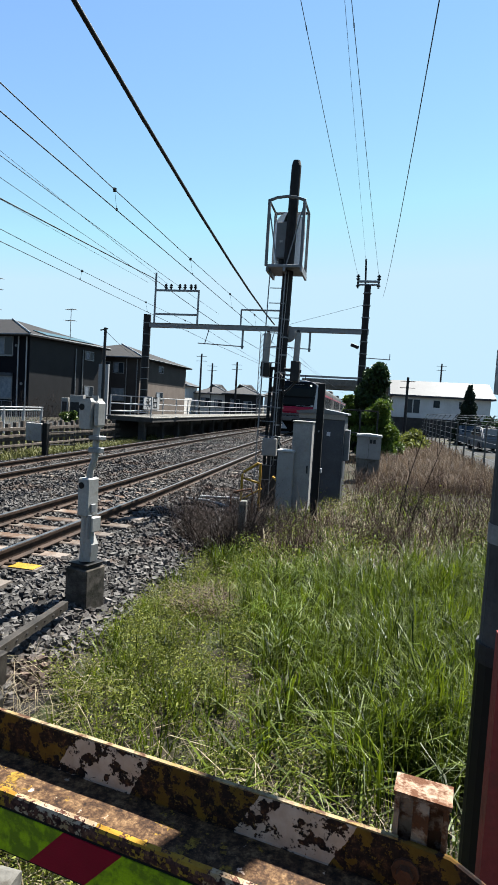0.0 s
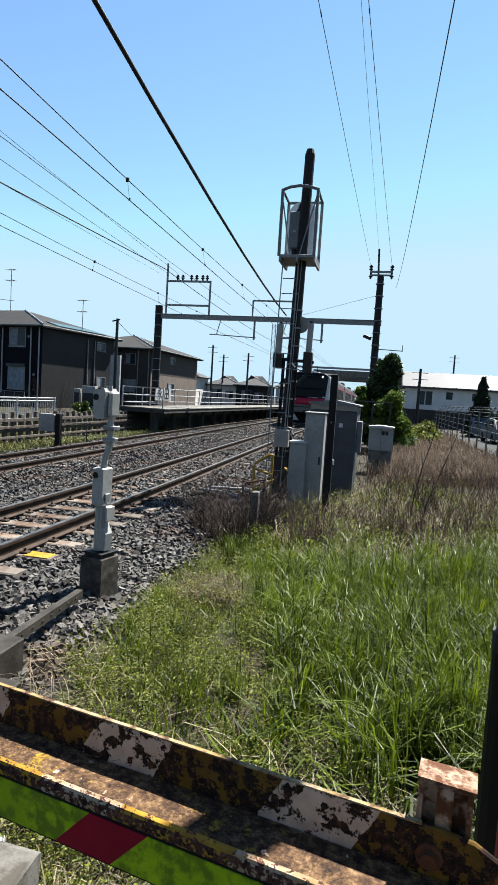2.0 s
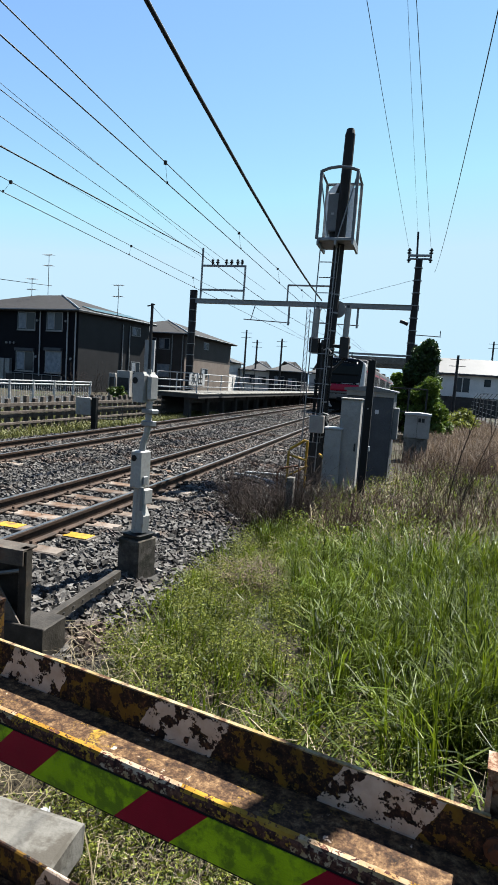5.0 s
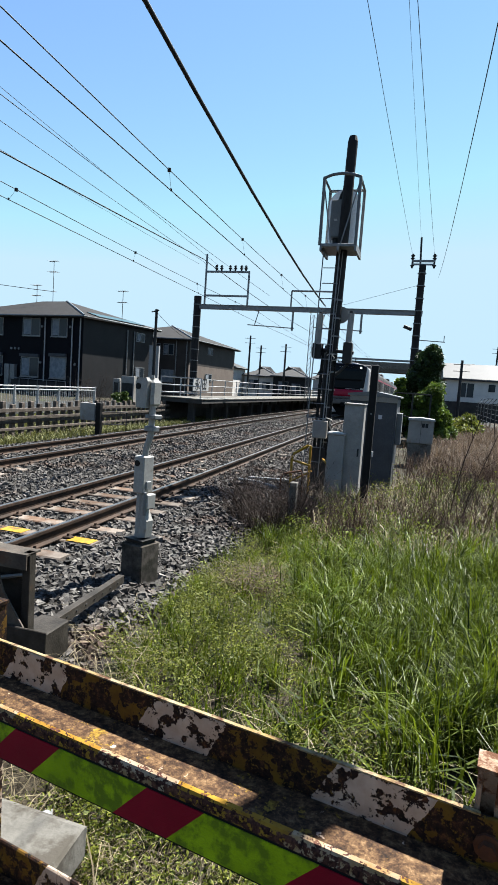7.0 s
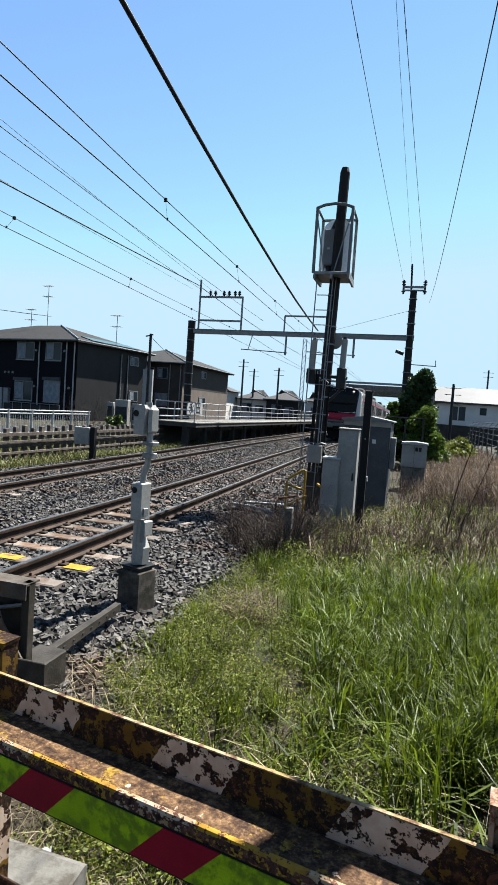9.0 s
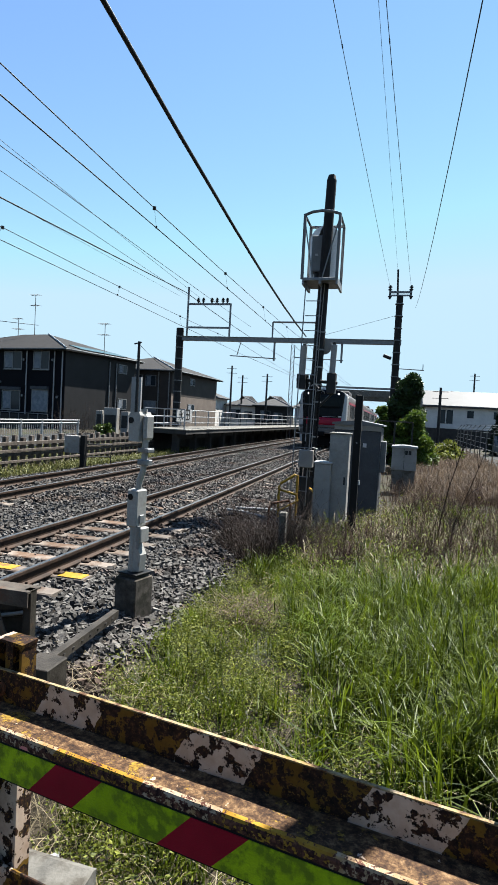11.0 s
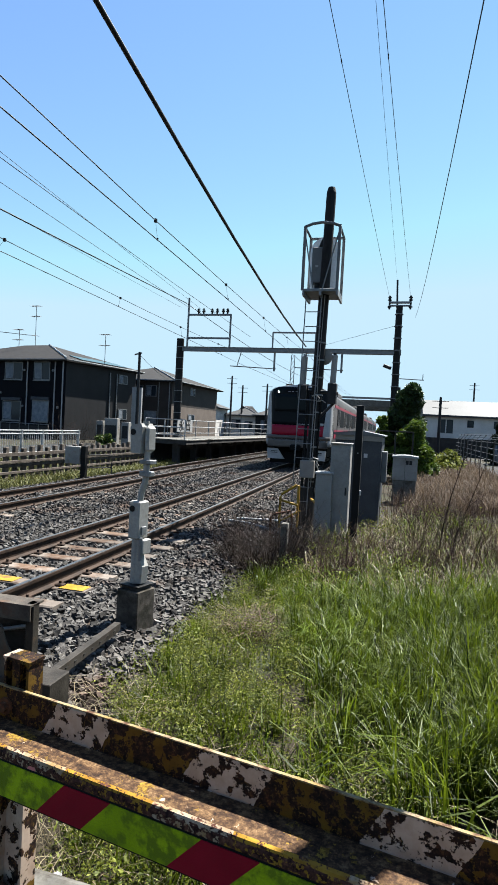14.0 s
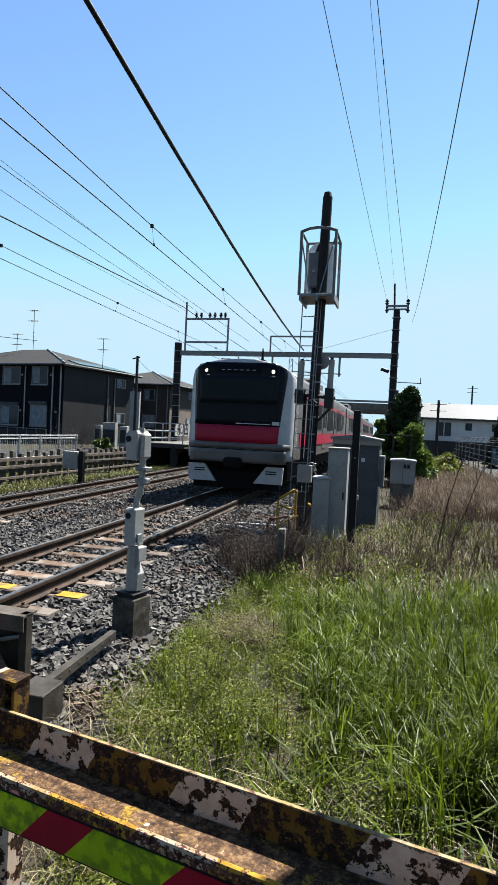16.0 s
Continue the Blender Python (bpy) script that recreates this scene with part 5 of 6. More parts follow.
def build_houses():
    h = hip_house("black_house", (-23.57, 36.8, 0), -9.74, 14, 8.4, 5.75, 1.67, "wall_black", "two-storey black-clad house with grey hipped roof", "wall_grey", run=5.64, over=0.45)
    for x0, x1, z0, z1, s in ((-5.8, -4.15, 4.3, 5.5, False), (-2.9, -1.5, 4.3, 5.53, False), (-5.9, -4.2, 1.25, 2.6, False), (-2.95, -1.5, 1.27, 2.72, True), (-9.6, -8.0, 4.3, 5.5, False), (-9.6, -8.0, 1.2, 2.6, False)):
        add_window(h, x0, x1, z0, z1, False, "curtain" if s else "glass", s)
        part("sill", box(x0 - 0.1, x1 + 0.1, -0.11, -0.05, z0 - 0.12, z0 - 0.07), "galv", h)
        if z0 < 2:
            part("shutter_box", box(x0 - 0.1, x1 + 0.1, -0.2, 0.0, z1 + 0.07, z1 + 0.3, 0.01), "cab_blue", h, "grey roller-shutter box")
    for y0, y1, z0, z1 in ((6.1, 7.1, 4.6, 5.2), (6.15, 7.2, 1.7, 2.45)):
        add_window(h, y0, y1, z0, z1, True)
    for x in (-0.2, -0.94, -3.58):
        part("downpipe", tube([(x, -0.06, -0.2), (x, -0.06, 5.6)], 0.05, 6), "white", h, "pale downpipe")
    for y in (4.9, 5.76):
        part("downpipe", tube([(0.09, y, -0.2), (0.09, y, 5.3)], 0.05, 6), "galv", h)
    for x, z in ((-0.6, 2.3), (-3.95, 2.3), (-3.9, 4.95), (-1.15, 4.95), (-7.0, 3.25), (-6.6, 3.25), (-6.2, 3.25)):
        part("vent_cap", tube([(x, -0.0, z), (x, -0.09, z)], 0.09, 10), "galv", h, "small round vent cap")
    for x in (-7.2, -6.6, -8.4):
        part("meter_cupboard", box(x - 0.24, x + 0.24, -0.3, -0.01, 0.0, 2.05, 0.02), "galv", h, "tall grey utility cupboard")
    terrace = part("terrace_rail", tube([(-5.6, -1.3, 1.05), (-0.2, -1.3, 1.05)], 0.03, 6), "galv", h, "grey terrace railing")
    for k in range(7):
        part("terrace_post", tube([(-5.6 + 0.9 * k, -1.3, -0.1), (-5.6 + 0.9 * k, -1.3, 1.05)], 0.025, 6), "galv", terrace)
    part("terrace_panel", box(-5.6, -0.2, -1.29, -1.27, 0.05, 0.95), "wall_grey", terrace, "dark terrace panel")
    sp = part("roof_panel", box(-1.15, 0.12, 1.5, 7.0, 0.03, 0.08), "glass", h, "dark solar panels on the roof slope")
    sp.matrix_basis = pose(0, 0, 5.86, 0, 15.5, 0)
    for x, y, hh in ((-7.2, 4.2, 3.4), (-9.0, 4.2, 1.5), (-0.3, 4.6, 2.3)):
        a = thing("television_aerial", (0, 0, 0), "thin rooftop television aerial", "aerial")
        a.matrix_basis = h.matrix_basis @ pose(x, y, 7.3 if x < -1 else 6.0, 0, 0, 0)
        part("mast", tube([(0, 0, -0.2), (0, 0, hh)], 0.025, 5), "steel_dark", a)
        for k, zz in enumerate((hh - 0.05, hh - 0.9)):
            part("boom", tube([(-0.5, 0, zz), (0.4, 0, zz)], 0.02, 5), "steel_dark", a)
            for q in range(5):
                part("element", tube([(-0.45 + 0.2 * q, -0.3, zz), (-0.45 + 0.2 * q, 0.3, zz)], 0.012, 4), "steel_dark", a)
    h2 = hip_house("brown_house", (-19.9, 47.6, 0), -1, 9, 12, 5.3, 1.66, "wall_brown", "two-storey brown and tan house with a dark hipped roof", run=4.6, over=0.5)
    part("tan_cladding", box(0, 0.03, 0.02, 11.98, -0.4, 3.1), "wall_tan", h2, "tan lower side wall")
    part("brown_cladding", box(0, 0.035, 0.02, 11.98, 3.1, 5.25), "wall_brown", h2)
    add_window(h2, -2.4, -1.5, 3.9, 4.75)
    add_window(h2, -2.5, -1.4, 1.5, 2.5, False, "curtain", True)
    add_window(h2, 4.3, 5.4, 4.3, 4.85, True)
    add_window(h2, 4.0, 5.5, 1.85, 2.4, True)
    for x in (-3.2, -4.4):
        add_window(h2, x - 0.4, x + 0.4, 3.9, 4.75)
    for x in (-0.2, -1.2):
        part("downpipe", tube([(x, -0.06, 0), (x, -0.06, 5.2)], 0.05, 6), "galv", h2)
    p = thing("white_gable", (-20.5, 42.0, 0), "narrow white wall panel behind the black house", "wall")
    part("panel", box(-0.42, 0.4, 0, 0.2, -0.2, 4.25), "white", p)
    t = thing("street_pole", (-15.1, 31, -0.1), "thin grey utility pole with one small arm", "pole")
    part("pole", tube([(0, 0, 0), (0, 0, 5.75)], 0.11, 8, 0.08), "steel_dark", t)
    part("arm", tube([(-0.3, 0, 5.6), (0.15, 0, 5.7)], 0.04, 6), "steel_dark", t)
    wire("service_wire", (-15.1, 31, 5.5), (-20, 48, 5.2), 0.012, "service wire from a pole to a house", 0.2)
    wire("service_wire", (-26, 37, 7.4), (-40, 30, 8.6), 0.02, "service wire from a roof", 0.2)
    for x, z, wd in ((-19.0, 0.1, 0.45), (-18.2, 0.1, 0.9), (-17.2, 0.1, 0.5)):
        e = thing("heat_pump", (x, 33.9, -0.01), "pale outdoor unit beside the house wall", "outdoor unit")
        part("case", box(-wd / 2, wd / 2, -0.2, 0.2, 0.0, 1.75 if wd > 0.6 else 1.55, 0.02), "cab_light", e)
        part("grille", box(-wd / 2 + 0.06, wd / 2 - 0.06, -0.21, -0.2, 0.5, 1.3), "steel_dark", e)
    # low white works building beyond the verge
    wb = thing("long_white_building", (1.9, 60, 0), "long pale building with a light metal roof", "building", rz=0)
    part("wall", box(0, 9.2, 0, 8, -0.5, 3.7), "wall_white", wb)
    part("roof", extrude_poly([(-0.4, 3.55), (-0.4, 3.72), (4.0, 5.35), (8.4, 3.72), (8.4, 3.55)], "x", -0.3, 9.6), "roof_metal", wb, "pale ribbed metal roof")
    for x in (1.6, 2.3, 4.2, 6.6):
        w = part("window", box(x - 0.3, x + 0.3, -0.03, 0.0, 2.6 if x > 3 else 2.0, 3.3), "glass", wb)
        part("frame", box(x - 0.34, x + 0.34, -0.02, 0.0, 1.95, 2.0), "galv", w)
    part("base_hedge_wall", box(-0.5, 12, -2.2, -2.0, -0.5, 1.5), "dark_concrete", wb, "dark boundary wall")
    ov = thing("overpass", (0, 86, 0), "grey concrete road bridge across the tracks", "bridge")
    part("deck", box(-10.5, 7, 0, 6, 4.9, 5.6), "concrete", ov)
    part("parapet", box(-10.5, 7, -0.2, 0.0, 5.3, 6.25), "concrete", ov)
    for x in (-10.2, 1.5, 5.5):
        part("pier", box(x, x + 1.0, 1, 5, -0.5, 4.9), "concrete", ov)
    # far houses and poles
    rnd = random.Random(5)
    for x, y, w, e, wall in ((-24.2, 73, 5.0, 3.9, "wall_white"), (-19.6, 78, 4.5, 3.1, "wall_white"), (-15.0, 76, 4.4, 3.2, "wall_grey"), (-11.9, 84, 3.6, 3.4, "wall_white"),
                             (-31.0, 82, 6.0, 4.2, "wall_brown"), (-38.5, 88, 6.5, 4.0, "wall_white"), (-47.0, 84, 7.0, 4.4, "wall_grey")):
        fh = hip_house("far_house", (x, y, 0), rnd.uniform(-6, 6), w, 6, e, 1.35, wall, "distant small house with a grey hipped roof", over=0.4, roof="roof_far")
        add_window(fh, -w + 0.8, -w + 2.0, 1.2, 2.4)
        add_window(fh, -1.8, -0.8, 1.2, 2.2)
    for x, y, z in ((-22.7, 75, 8.2), (-22.0, 78, 7.2), (-17.8, 75, 7.3), (-14.5, 90, 8.5), (5.3, 75, 6.0), (9.4, 90, 9.5), (3.0, 56, 5.2)):
        u = thing("utility_pole", (x, y, -0.3), "distant dark utility pole", "pole", "distant poles")
        part("shaft", tube([(0, 0, 0), (0, 0, z + 0.3)], 0.16, 8, 0.11), "steel_dark", u)
        for q in (0.4, 1.0):
            part("crossarm", box(-0.7, 0.7, -0.04, 0.04, z + 0.3 - q, z + 0.35 - q), "steel_dark", u)
    la = thing("lattice_mast", (-9.75, 50, -0.3), "slim grey lattice mast on the platform", "mast")
    for dx in (-0.15, 0.15):
        part("leg", tube([(dx, 0, 0), (dx, 0, 8.3)], 0.035, 6), "galv", la)
    for k in range(18):
        part("lace", tube([(-0.15, 0, 0.4 + 0.44 * k), (0.15, 0, 0.84 + 0.44 * k)], 0.02, 4), "galv", la)
    g2 = thing("far_gantry", (0, 75, 0), "distant overhead line portal", "gantry")
    for x in (-12.5, -1.0):
        part("pole", tube([(x, 0, -0.4), (x, 0, 7.4)], 0.2, 8), "steel_dark", g2)
    part("beam", box(-12.5, -1.0, -0.15, 0.15, 5.8, 6.05), "galv", g2)
    part("stair_frame", box(-1.8, 1.4, -6, -5.6, 3.4, 3.8), "galv", g2)
    hr = thing("pipe_railing", (-0.45, 21.0, -0.3), "grey pipe railing beside the bush", "railing")
    for x in (-0.5, 0.1, 0.7):
        part("post", tube([(x, 0, 0), (x, 0, 2.1)], 0.03, 6), "steel_dark", hr)
    for z in (1.3, 2.1):
        part("bar", tube([(-0.5, 0, z), (0.7, 0, z)], 0.025, 6), "steel_dark", hr)


build_houses()


def parked_car(loc, rz, label):
    c = thing("parked_car", loc, label, "car", "parked cars", rz)
    body = extrude_poly([(-2.0, 0.25), (2.0, 0.25), (2.05, 0.6), (1.9, 0.82), (1.05, 0.92), (0.45, 1.42), (-1.35, 1.45), (-1.9, 0.95), (-2.05, 0.8)], "x", -0.8, 0.8)
    bmesh.ops.bevel(body, geom=list(body.edges), offset=0.06, segments=2, affect="EDGES")
    b = part("body", body, "steel_grey", c, "pale grey car body")
    for s in (-1, 1):
        lo, hi = sorted((s * 0.795, s * 0.815))
        part("side_window", extrude_poly([(0.9, 0.95), (0.42, 1.34), (-1.25, 1.37), (-1.65, 0.97)], "x", lo, hi), "glass", b)
        for y in (-1.25, 1.28):
            part("wheel", tube([(s * 0.62, y, 0.3), (s * 0.83, y, 0.3)], 0.3, 16), "black", c)
    part("windscreen", extrude_poly([(1.03, 0.95), (0.50, 1.38), (0.53, 1.40), (1.08, 0.97)], "x", -0.65, 0.65), "glass", b)
    part("rear_window", extrude_poly([(-1.86, 1.0), (-1.42, 1.40), (-1.45, 1.43), (-1.92, 1.02)], "x", -0.65, 0.65), "glass", b)


parked_car((7.3, 39.5, -0.24), 4, "pale grey car parked behind the wire fence")
parked_car((7.2, 46.5, -0.24), -3, "pale grey car parked along the street")


# ---- plants ----
M["grass"] = leafy("green_grass", (0.006, 0.014, 0.0006), (0.098, 0.130, 0.007), 0.44, 0.5, 0.16)
# lighter copy of the grass green, sunlight on the tips in its colour
M["sunlit_grass"] = leafy("sunlit_grass_tip", (0.05, 0.085, 0.006), (0.12, 0.155, 0.022), 0.5, 0.45, 0.15)
M["weed"] = leafy("low_weed_leaf", (0.014, 0.024, 0.002), (0.175, 0.190, 0.030), 0.55, 0.38)
M["far_weed"] = leafy("faded_verge_grass", (0.040, 0.046, 0.012), (0.120, 0.118, 0.04), 0.6, 0.3)
M["straw"] = leafy("dry_straw", (0.060, 0.046, 0.025), (0.26, 0.215, 0.14), 0.55, 0.3, 0.3)
M["dead"] = leafy("brown_dead_stalk", (0.016, 0.010, 0.007), (0.120, 0.084, 0.052), 0.7, 0.15)
M["fuzz"] = leafy("faded_dry_grass", (0.040, 0.028, 0.021), (0.130, 0.094, 0.068), 0.7, 0.35)
M["twig"] = surface("twig_bark", (0.012, 0.008, 0.0065), (0.045, 0.031, 0.024), 20.0, 0.9, 0, 60, 0.2)
M["twig_red"] = surface("russet_twig_bark", (0.022, 0.012, 0.009), (0.062, 0.036, 0.027), 20.0, 0.9, 0, 60, 0.2)
M["leaf_dark"] = leafy("dark_leaf", (0.00842, 0.0211, 0.00561), (0.0234, 0.0421, 0.0103), 0.35, 0.2)
M["leaf_bright"] = leafy("bright_leaf", (0.0298, 0.0553, 0.0068), (0.0765, 0.111, 0.0153), 0.4, 0.35)
M["conifer"] = leafy("conifer_leaf", (0.00561, 0.0131, 0.00655), (0.014, 0.0234, 0.0117), 0.6, 0.1)


def blades(x, y, z, h, w, lean, rng, droop=0.5, aim=None, bend=1.8):
    """Bent blades: three faces each, arrays of vertices and faces."""
    n = len(x)
    a = rng.random(n) * 6.283 if aim is None else aim
    dx, dy = np.cos(a), np.sin(a)
    b = a + 1.57 + rng.normal(0, 0.4, n)
    wx, wy = np.cos(b) * w, np.sin(b) * w
    lv = []
    for t, k in ((0.0, 0.8), (0.5, 1.0), (0.8, 0.7), (1.0, 0.0)):
        off = lean * h * t ** bend
        up = h * (t - droop * lean * t ** (bend + 1.2) * 0.6)
        cx, cy, cz = x + dx * off, y + dy * off, z + up
        if k:
            lv += [np.stack([cx - wx * k, cy - wy * k, cz], -1), np.stack([cx + wx * k, cy + wy * k, cz], -1)]
        else:
            lv += [np.stack([cx, cy, cz], -1)]
    v = np.stack(lv, 1).reshape(-1, 3)
    base = np.arange(n)[:, None] * 7
    f = np.concatenate([base + np.array([0, 1, 3, 2]), base + np.array([2, 3, 5, 4])]).tolist() + (base + np.array([4, 5, 6])).tolist()
    return v, f


def leaves(c, size, rng, flat=0.5):
    """Small pointed leaves at points c, turned at random."""
    n = len(c)
    u = rng.normal(size=(n, 3))
    u[:, 2] *= flat
    u /= np.linalg.norm(u, axis=1)[:, None]
    r = rng.normal(size=(n, 3))
    w = np.cross(u, r)
    w /= np.linalg.norm(w, axis=1)[:, None] + 1e-9
    s = np.asarray(size)[:, None] * (0.6 + 0.8 * rng.random((n, 1)))
    nrm = np.cross(u, w)
    v = np.stack([c - u * s, c + w * s * 0.45 + nrm * s * 0.12, c + u * s, c - w * s * 0.45 + nrm * s * 0.12], 1).reshape(-1, 3)
    return v, np.arange(n)[:, None] * 4 + np.array([0, 1, 2, 3])


def fbm(x, y, s):
    return np.sin(x * s + 1.3 * np.sin(y * s * 0.7)) * np.sin(y * s * 1.1 + 0.8 * np.sin(x * s * 1.3 + 2))


def build_grass():
    rng = np.random.default_rng(11)
    # tall green grass: dense tufts whose blades arch over at the tip
    n = 5200
    tx, ty = rng.uniform(-1.9, 3.3, n), rng.uniform(2.3, 8.6, n)
    left = -0.42 - 0.30 * (ty - 3.2) + 0.22 * fbm(tx, ty, 2.2)
    d = smooth(left - 0.15, left + 0.35, tx) * smooth(2.9, 3.7, ty + 0.10 * tx) * (1 - smooth(6.6, 8.2, ty + 0.6 * fbm(tx, ty, 1.7) - 0.25 * tx))
    d *= 0.22 + 0.78 * smooth(-0.3, 0.3, fbm(tx + 3, ty, 3.6))
    k = rng.random(n) < d
    tx, ty = tx[k], ty[k]
    per = 26
    n = len(tx) * per
    ta, tl, th = rng.random(len(tx)) * 6.283, rng.random(len(tx)), 0.62 + 0.5 * rng.random(len(tx))
    x, y = np.repeat(tx, per) + rng.normal(0, 0.045, n), np.repeat(ty, per) + rng.normal(0, 0.045, n)
    aim = np.repeat(ta, per) + rng.normal(0, 0.8, n)
    h = (0.28 + 0.46 * rng.random(n)) * np.repeat(th, per) * (0.70 + 0.38 * smooth(-0.9, 0.6, x))
    v, f = blades(x, y, level(x, y) - 0.02, h, 0.0020 + 0.0046 * rng.random(n) ** 1.5, 0.06 + 0.20 * np.repeat(tl, per) + 0.75 * rng.random(n) ** 1.6, rng, 1.0, aim, 2.8)
    soup("tall_grass", v, f, "grass", None, "lush tall green grass on the verge", "grass", "stuff")
    # extra blades in the lighter green stand for sunlit tips
    k = rng.random(len(tx)) < 0.3
    px_, py_ = np.repeat(tx[k], 3), np.repeat(ty[k], 3)
    m = len(px_)
    x, y = px_ + rng.normal(0, 0.05, m), py_ + rng.normal(0, 0.05, m)
    v, f = blades(x, y, level(x, y), 0.36 + 0.30 * rng.random(m), 0.0028 + 0.003 * rng.random(m), 0.5 + 0.6 * rng.random(m), rng, 1.0, None, 3.2)
    soup("arching_grass", v, f, "sunlit_grass", None, "arching blades above the green grass, coloured pale as sunlit tips", "grass", "stuff")
    # broad blades that arch out over the front of the grass
    n = 360
    x, y = rng.uniform(-0.5, 2.6, n), 2.5 + 1.3 * rng.random(n)
    v, f = blades(x, y, level(x, y) - 0.02, 0.28 + 0.34 * rng.random(n), 0.004 + 0.004 * rng.random(n), 0.7 + 0.7 * rng.random(n), rng, 1.1)
    soup("broad_grass", v, f, "grass", None, "broad arching grass blades at the front of the verge", "grass", "stuff")
    # lower tufts among weeds
    n = 300
    tx, ty = rng.uniform(-2.1, -0.4, n), rng.uniform(2.2, 8.0, n)
    k = (rng.random(n) < smooth(-0.1, 0.45, fbm(tx, ty, 3.0)) * 0.75 + 0.10) & (tx > -1.95 + 0.2 * fbm(tx, ty, 2))
    tx, ty = tx[k], ty[k]
    n = len(tx) * 30
    x, y = np.repeat(tx, 30) + rng.normal(0, 0.05, n), np.repeat(ty, 30) + rng.normal(0, 0.05, n)
    v, f = blades(x, y, level(x, y) - 0.01, (0.12 + 0.24 * rng.random(n)), 0.0018 + 0.003 * rng.random(n), 0.1 + 0.7 * rng.random(n), rng, 0.9)
    soup("grass_tufts", v, f, "grass", None, "short green grass tufts between ballast and verge", "grass", "stuff")
    # fine-leaved weeds in little sprigs
    n = 20000
    sx, sy = rng.uniform(-2.25, 2.6, n), rng.uniform(1.25, 9.5, n)
    left = -0.42 - 0.30 * (sy - 3.2)
    bare = 0.42 * (1 - smooth(2.4, 4.6, sy)) * smooth(1.6, 2.2, sy)
    d = smooth(-2.12, -1.80, sx - bare + 0.22 * fbm(sx, sy, 1.9)) * (1 - 0.85 * smooth(left, left + 0.6, sx)) * (0.24 + 0.76 * smooth(-0.35, 0.25, fbm(sx + 5, sy + 1, 3.6)))
    d = d * smooth(1.2, 2.2, sy) * (1 - 0.55 * smooth(6.0, 9.0, sy))
    k = rng.random(n) < d
    sx, sy = sx[k], sy[k]
    per = 36
    m = len(sx) * per
    top = np.repeat((0.07 + 0.17 * rng.random(len(sx))) * (0.75 + 0.6 * smooth(-0.6, 0.6, fbm(sx, sy, 5.0))), per)
    u = rng.random(m) ** 0.7
    sp = 0.018 + 0.035 * u
    x, y = np.repeat(sx, per) + rng.normal(0, 1, m) * sp, np.repeat(sy, per) + rng.normal(0, 1, m) * sp
    v, f = leaves(np.stack([x, y, level(x, y) + top * u], -1), 0.0060 + 0.0095 * rng.random(m) ** 2, rng, 0.6)
    soup("low_weeds", v, f, "weed", None, "low fine-leaved weeds over the verge", "weeds", "stuff")
    # straw near the barrier and through the verge
    n = 60000
    x, y = rng.uniform(-2.2, 3.5, n), 1.2 + 11.5 * rng.random(n) ** 1.2
    d = 0.10 + 0.75 * (1 - smooth(2.4, 3.3, y)) + 0.55 * smooth(7.2, 8.6, y)
    d *= 0.25 + 0.75 * smooth(-0.3, 0.5, fbm(x + 9, y, 2.6))
    d *= 0.22 + 0.78 * smooth(-0.9, -0.2, x)
    k = (rng.random(n) < d) & (x > -2.0)
    x, y = x[k], y[k]
    v, f = blades(x, y, level(x, y) - 0.01, 0.12 + 0.34 * rng.random(len(x)), 0.0012 + 0.0026 * rng.random(len(x)) ** 2, 0.5 + 1.3 * rng.random(len(x)), rng, 0.9)
    soup("straw", v, f, "straw", None, "bleached dry straw lying in the verge", "straw", "stuff")
    # dry stalks fallen over the ballast's edge
    n = 420
    x, y = -1.95 + 0.28 * rng.normal(size=n), 2.9 + 0.5 * rng.normal(size=n)
    v, f = blades(x, y, level(x, y) + 0.02, 0.16 + 0.3 * rng.random(n), 0.0012 + 0.0016 * rng.random(n), 1.0 + 0.8 * rng.random(n), rng, 0.9)
    soup("fallen_stalks", v, f, "straw", None, "thin dry stalks fallen over the ballast edge", "straw", "stuff")
    # pale clump of dead grass
    n = 900
    r, a = 0.40 * rng.random(n) ** 0.5, rng.random(n) * 6.28
    x, y = -1.42 + r * np.cos(a) * 0.9, 5.6 + r * np.sin(a)
    v, f = blades(x, y, level(x, y), 0.16 + 0.22 * rng.random(n), 0.0016 + 0.002 * rng.random(n), 0.6 + 0.9 * rng.random(n), rng, 0.9)
    soup("dead_clump", v, f, "dead", None, "matted clump of grey dead grass", "dead grass", "stuff")
    # dead stalks further off
    n = 5200
    y = 8.4 + 20 * rng.random(n) ** 1.7
    x = rng.uniform(-1.7, 4.4, n)
    d = smooth(8.2, 9.8, y + 0.7 * fbm(x, y, 1.5)) * (0.4 + 0.6 * smooth(-0.4, 0.4, fbm(x, y, 1.3)))
    d *= 1 - ((np.abs(x + 1.1) < 0.75) & (np.abs(y - 12.6) < 1.9)) * 0.9
    k = (rng.random(n) < d)
    x, y = x[k], y[k]
    h = (0.25 + 0.5 * rng.random(len(x))) * (0.75 + 0.35 * smooth(-0.5, 0.6, fbm(x + 2, y, 0.9)))
    v, f = blades(x, y, level(x, y), h, 0.0022 + 0.0035 * rng.random(len(x)), 0.1 + 0.7 * rng.random(len(x)) ** 2, rng, 0.6)
    soup("dead_stalks", v, f, "dead", None, "brown dead weed stalks on the verge", "dead weeds", "stuff")
    n = 30000
    y = 13.5 + 30 * rng.random(n) ** 1.3
    x = rng.uniform(-0.6, 4.3, n)
    k = rng.random(n) < smooth(15.0, 19.0, y + 1.5 * fbm(x, y, 0.8)) * smooth(-0.5, 0.6, x)
    x, y = x[k], y[k]
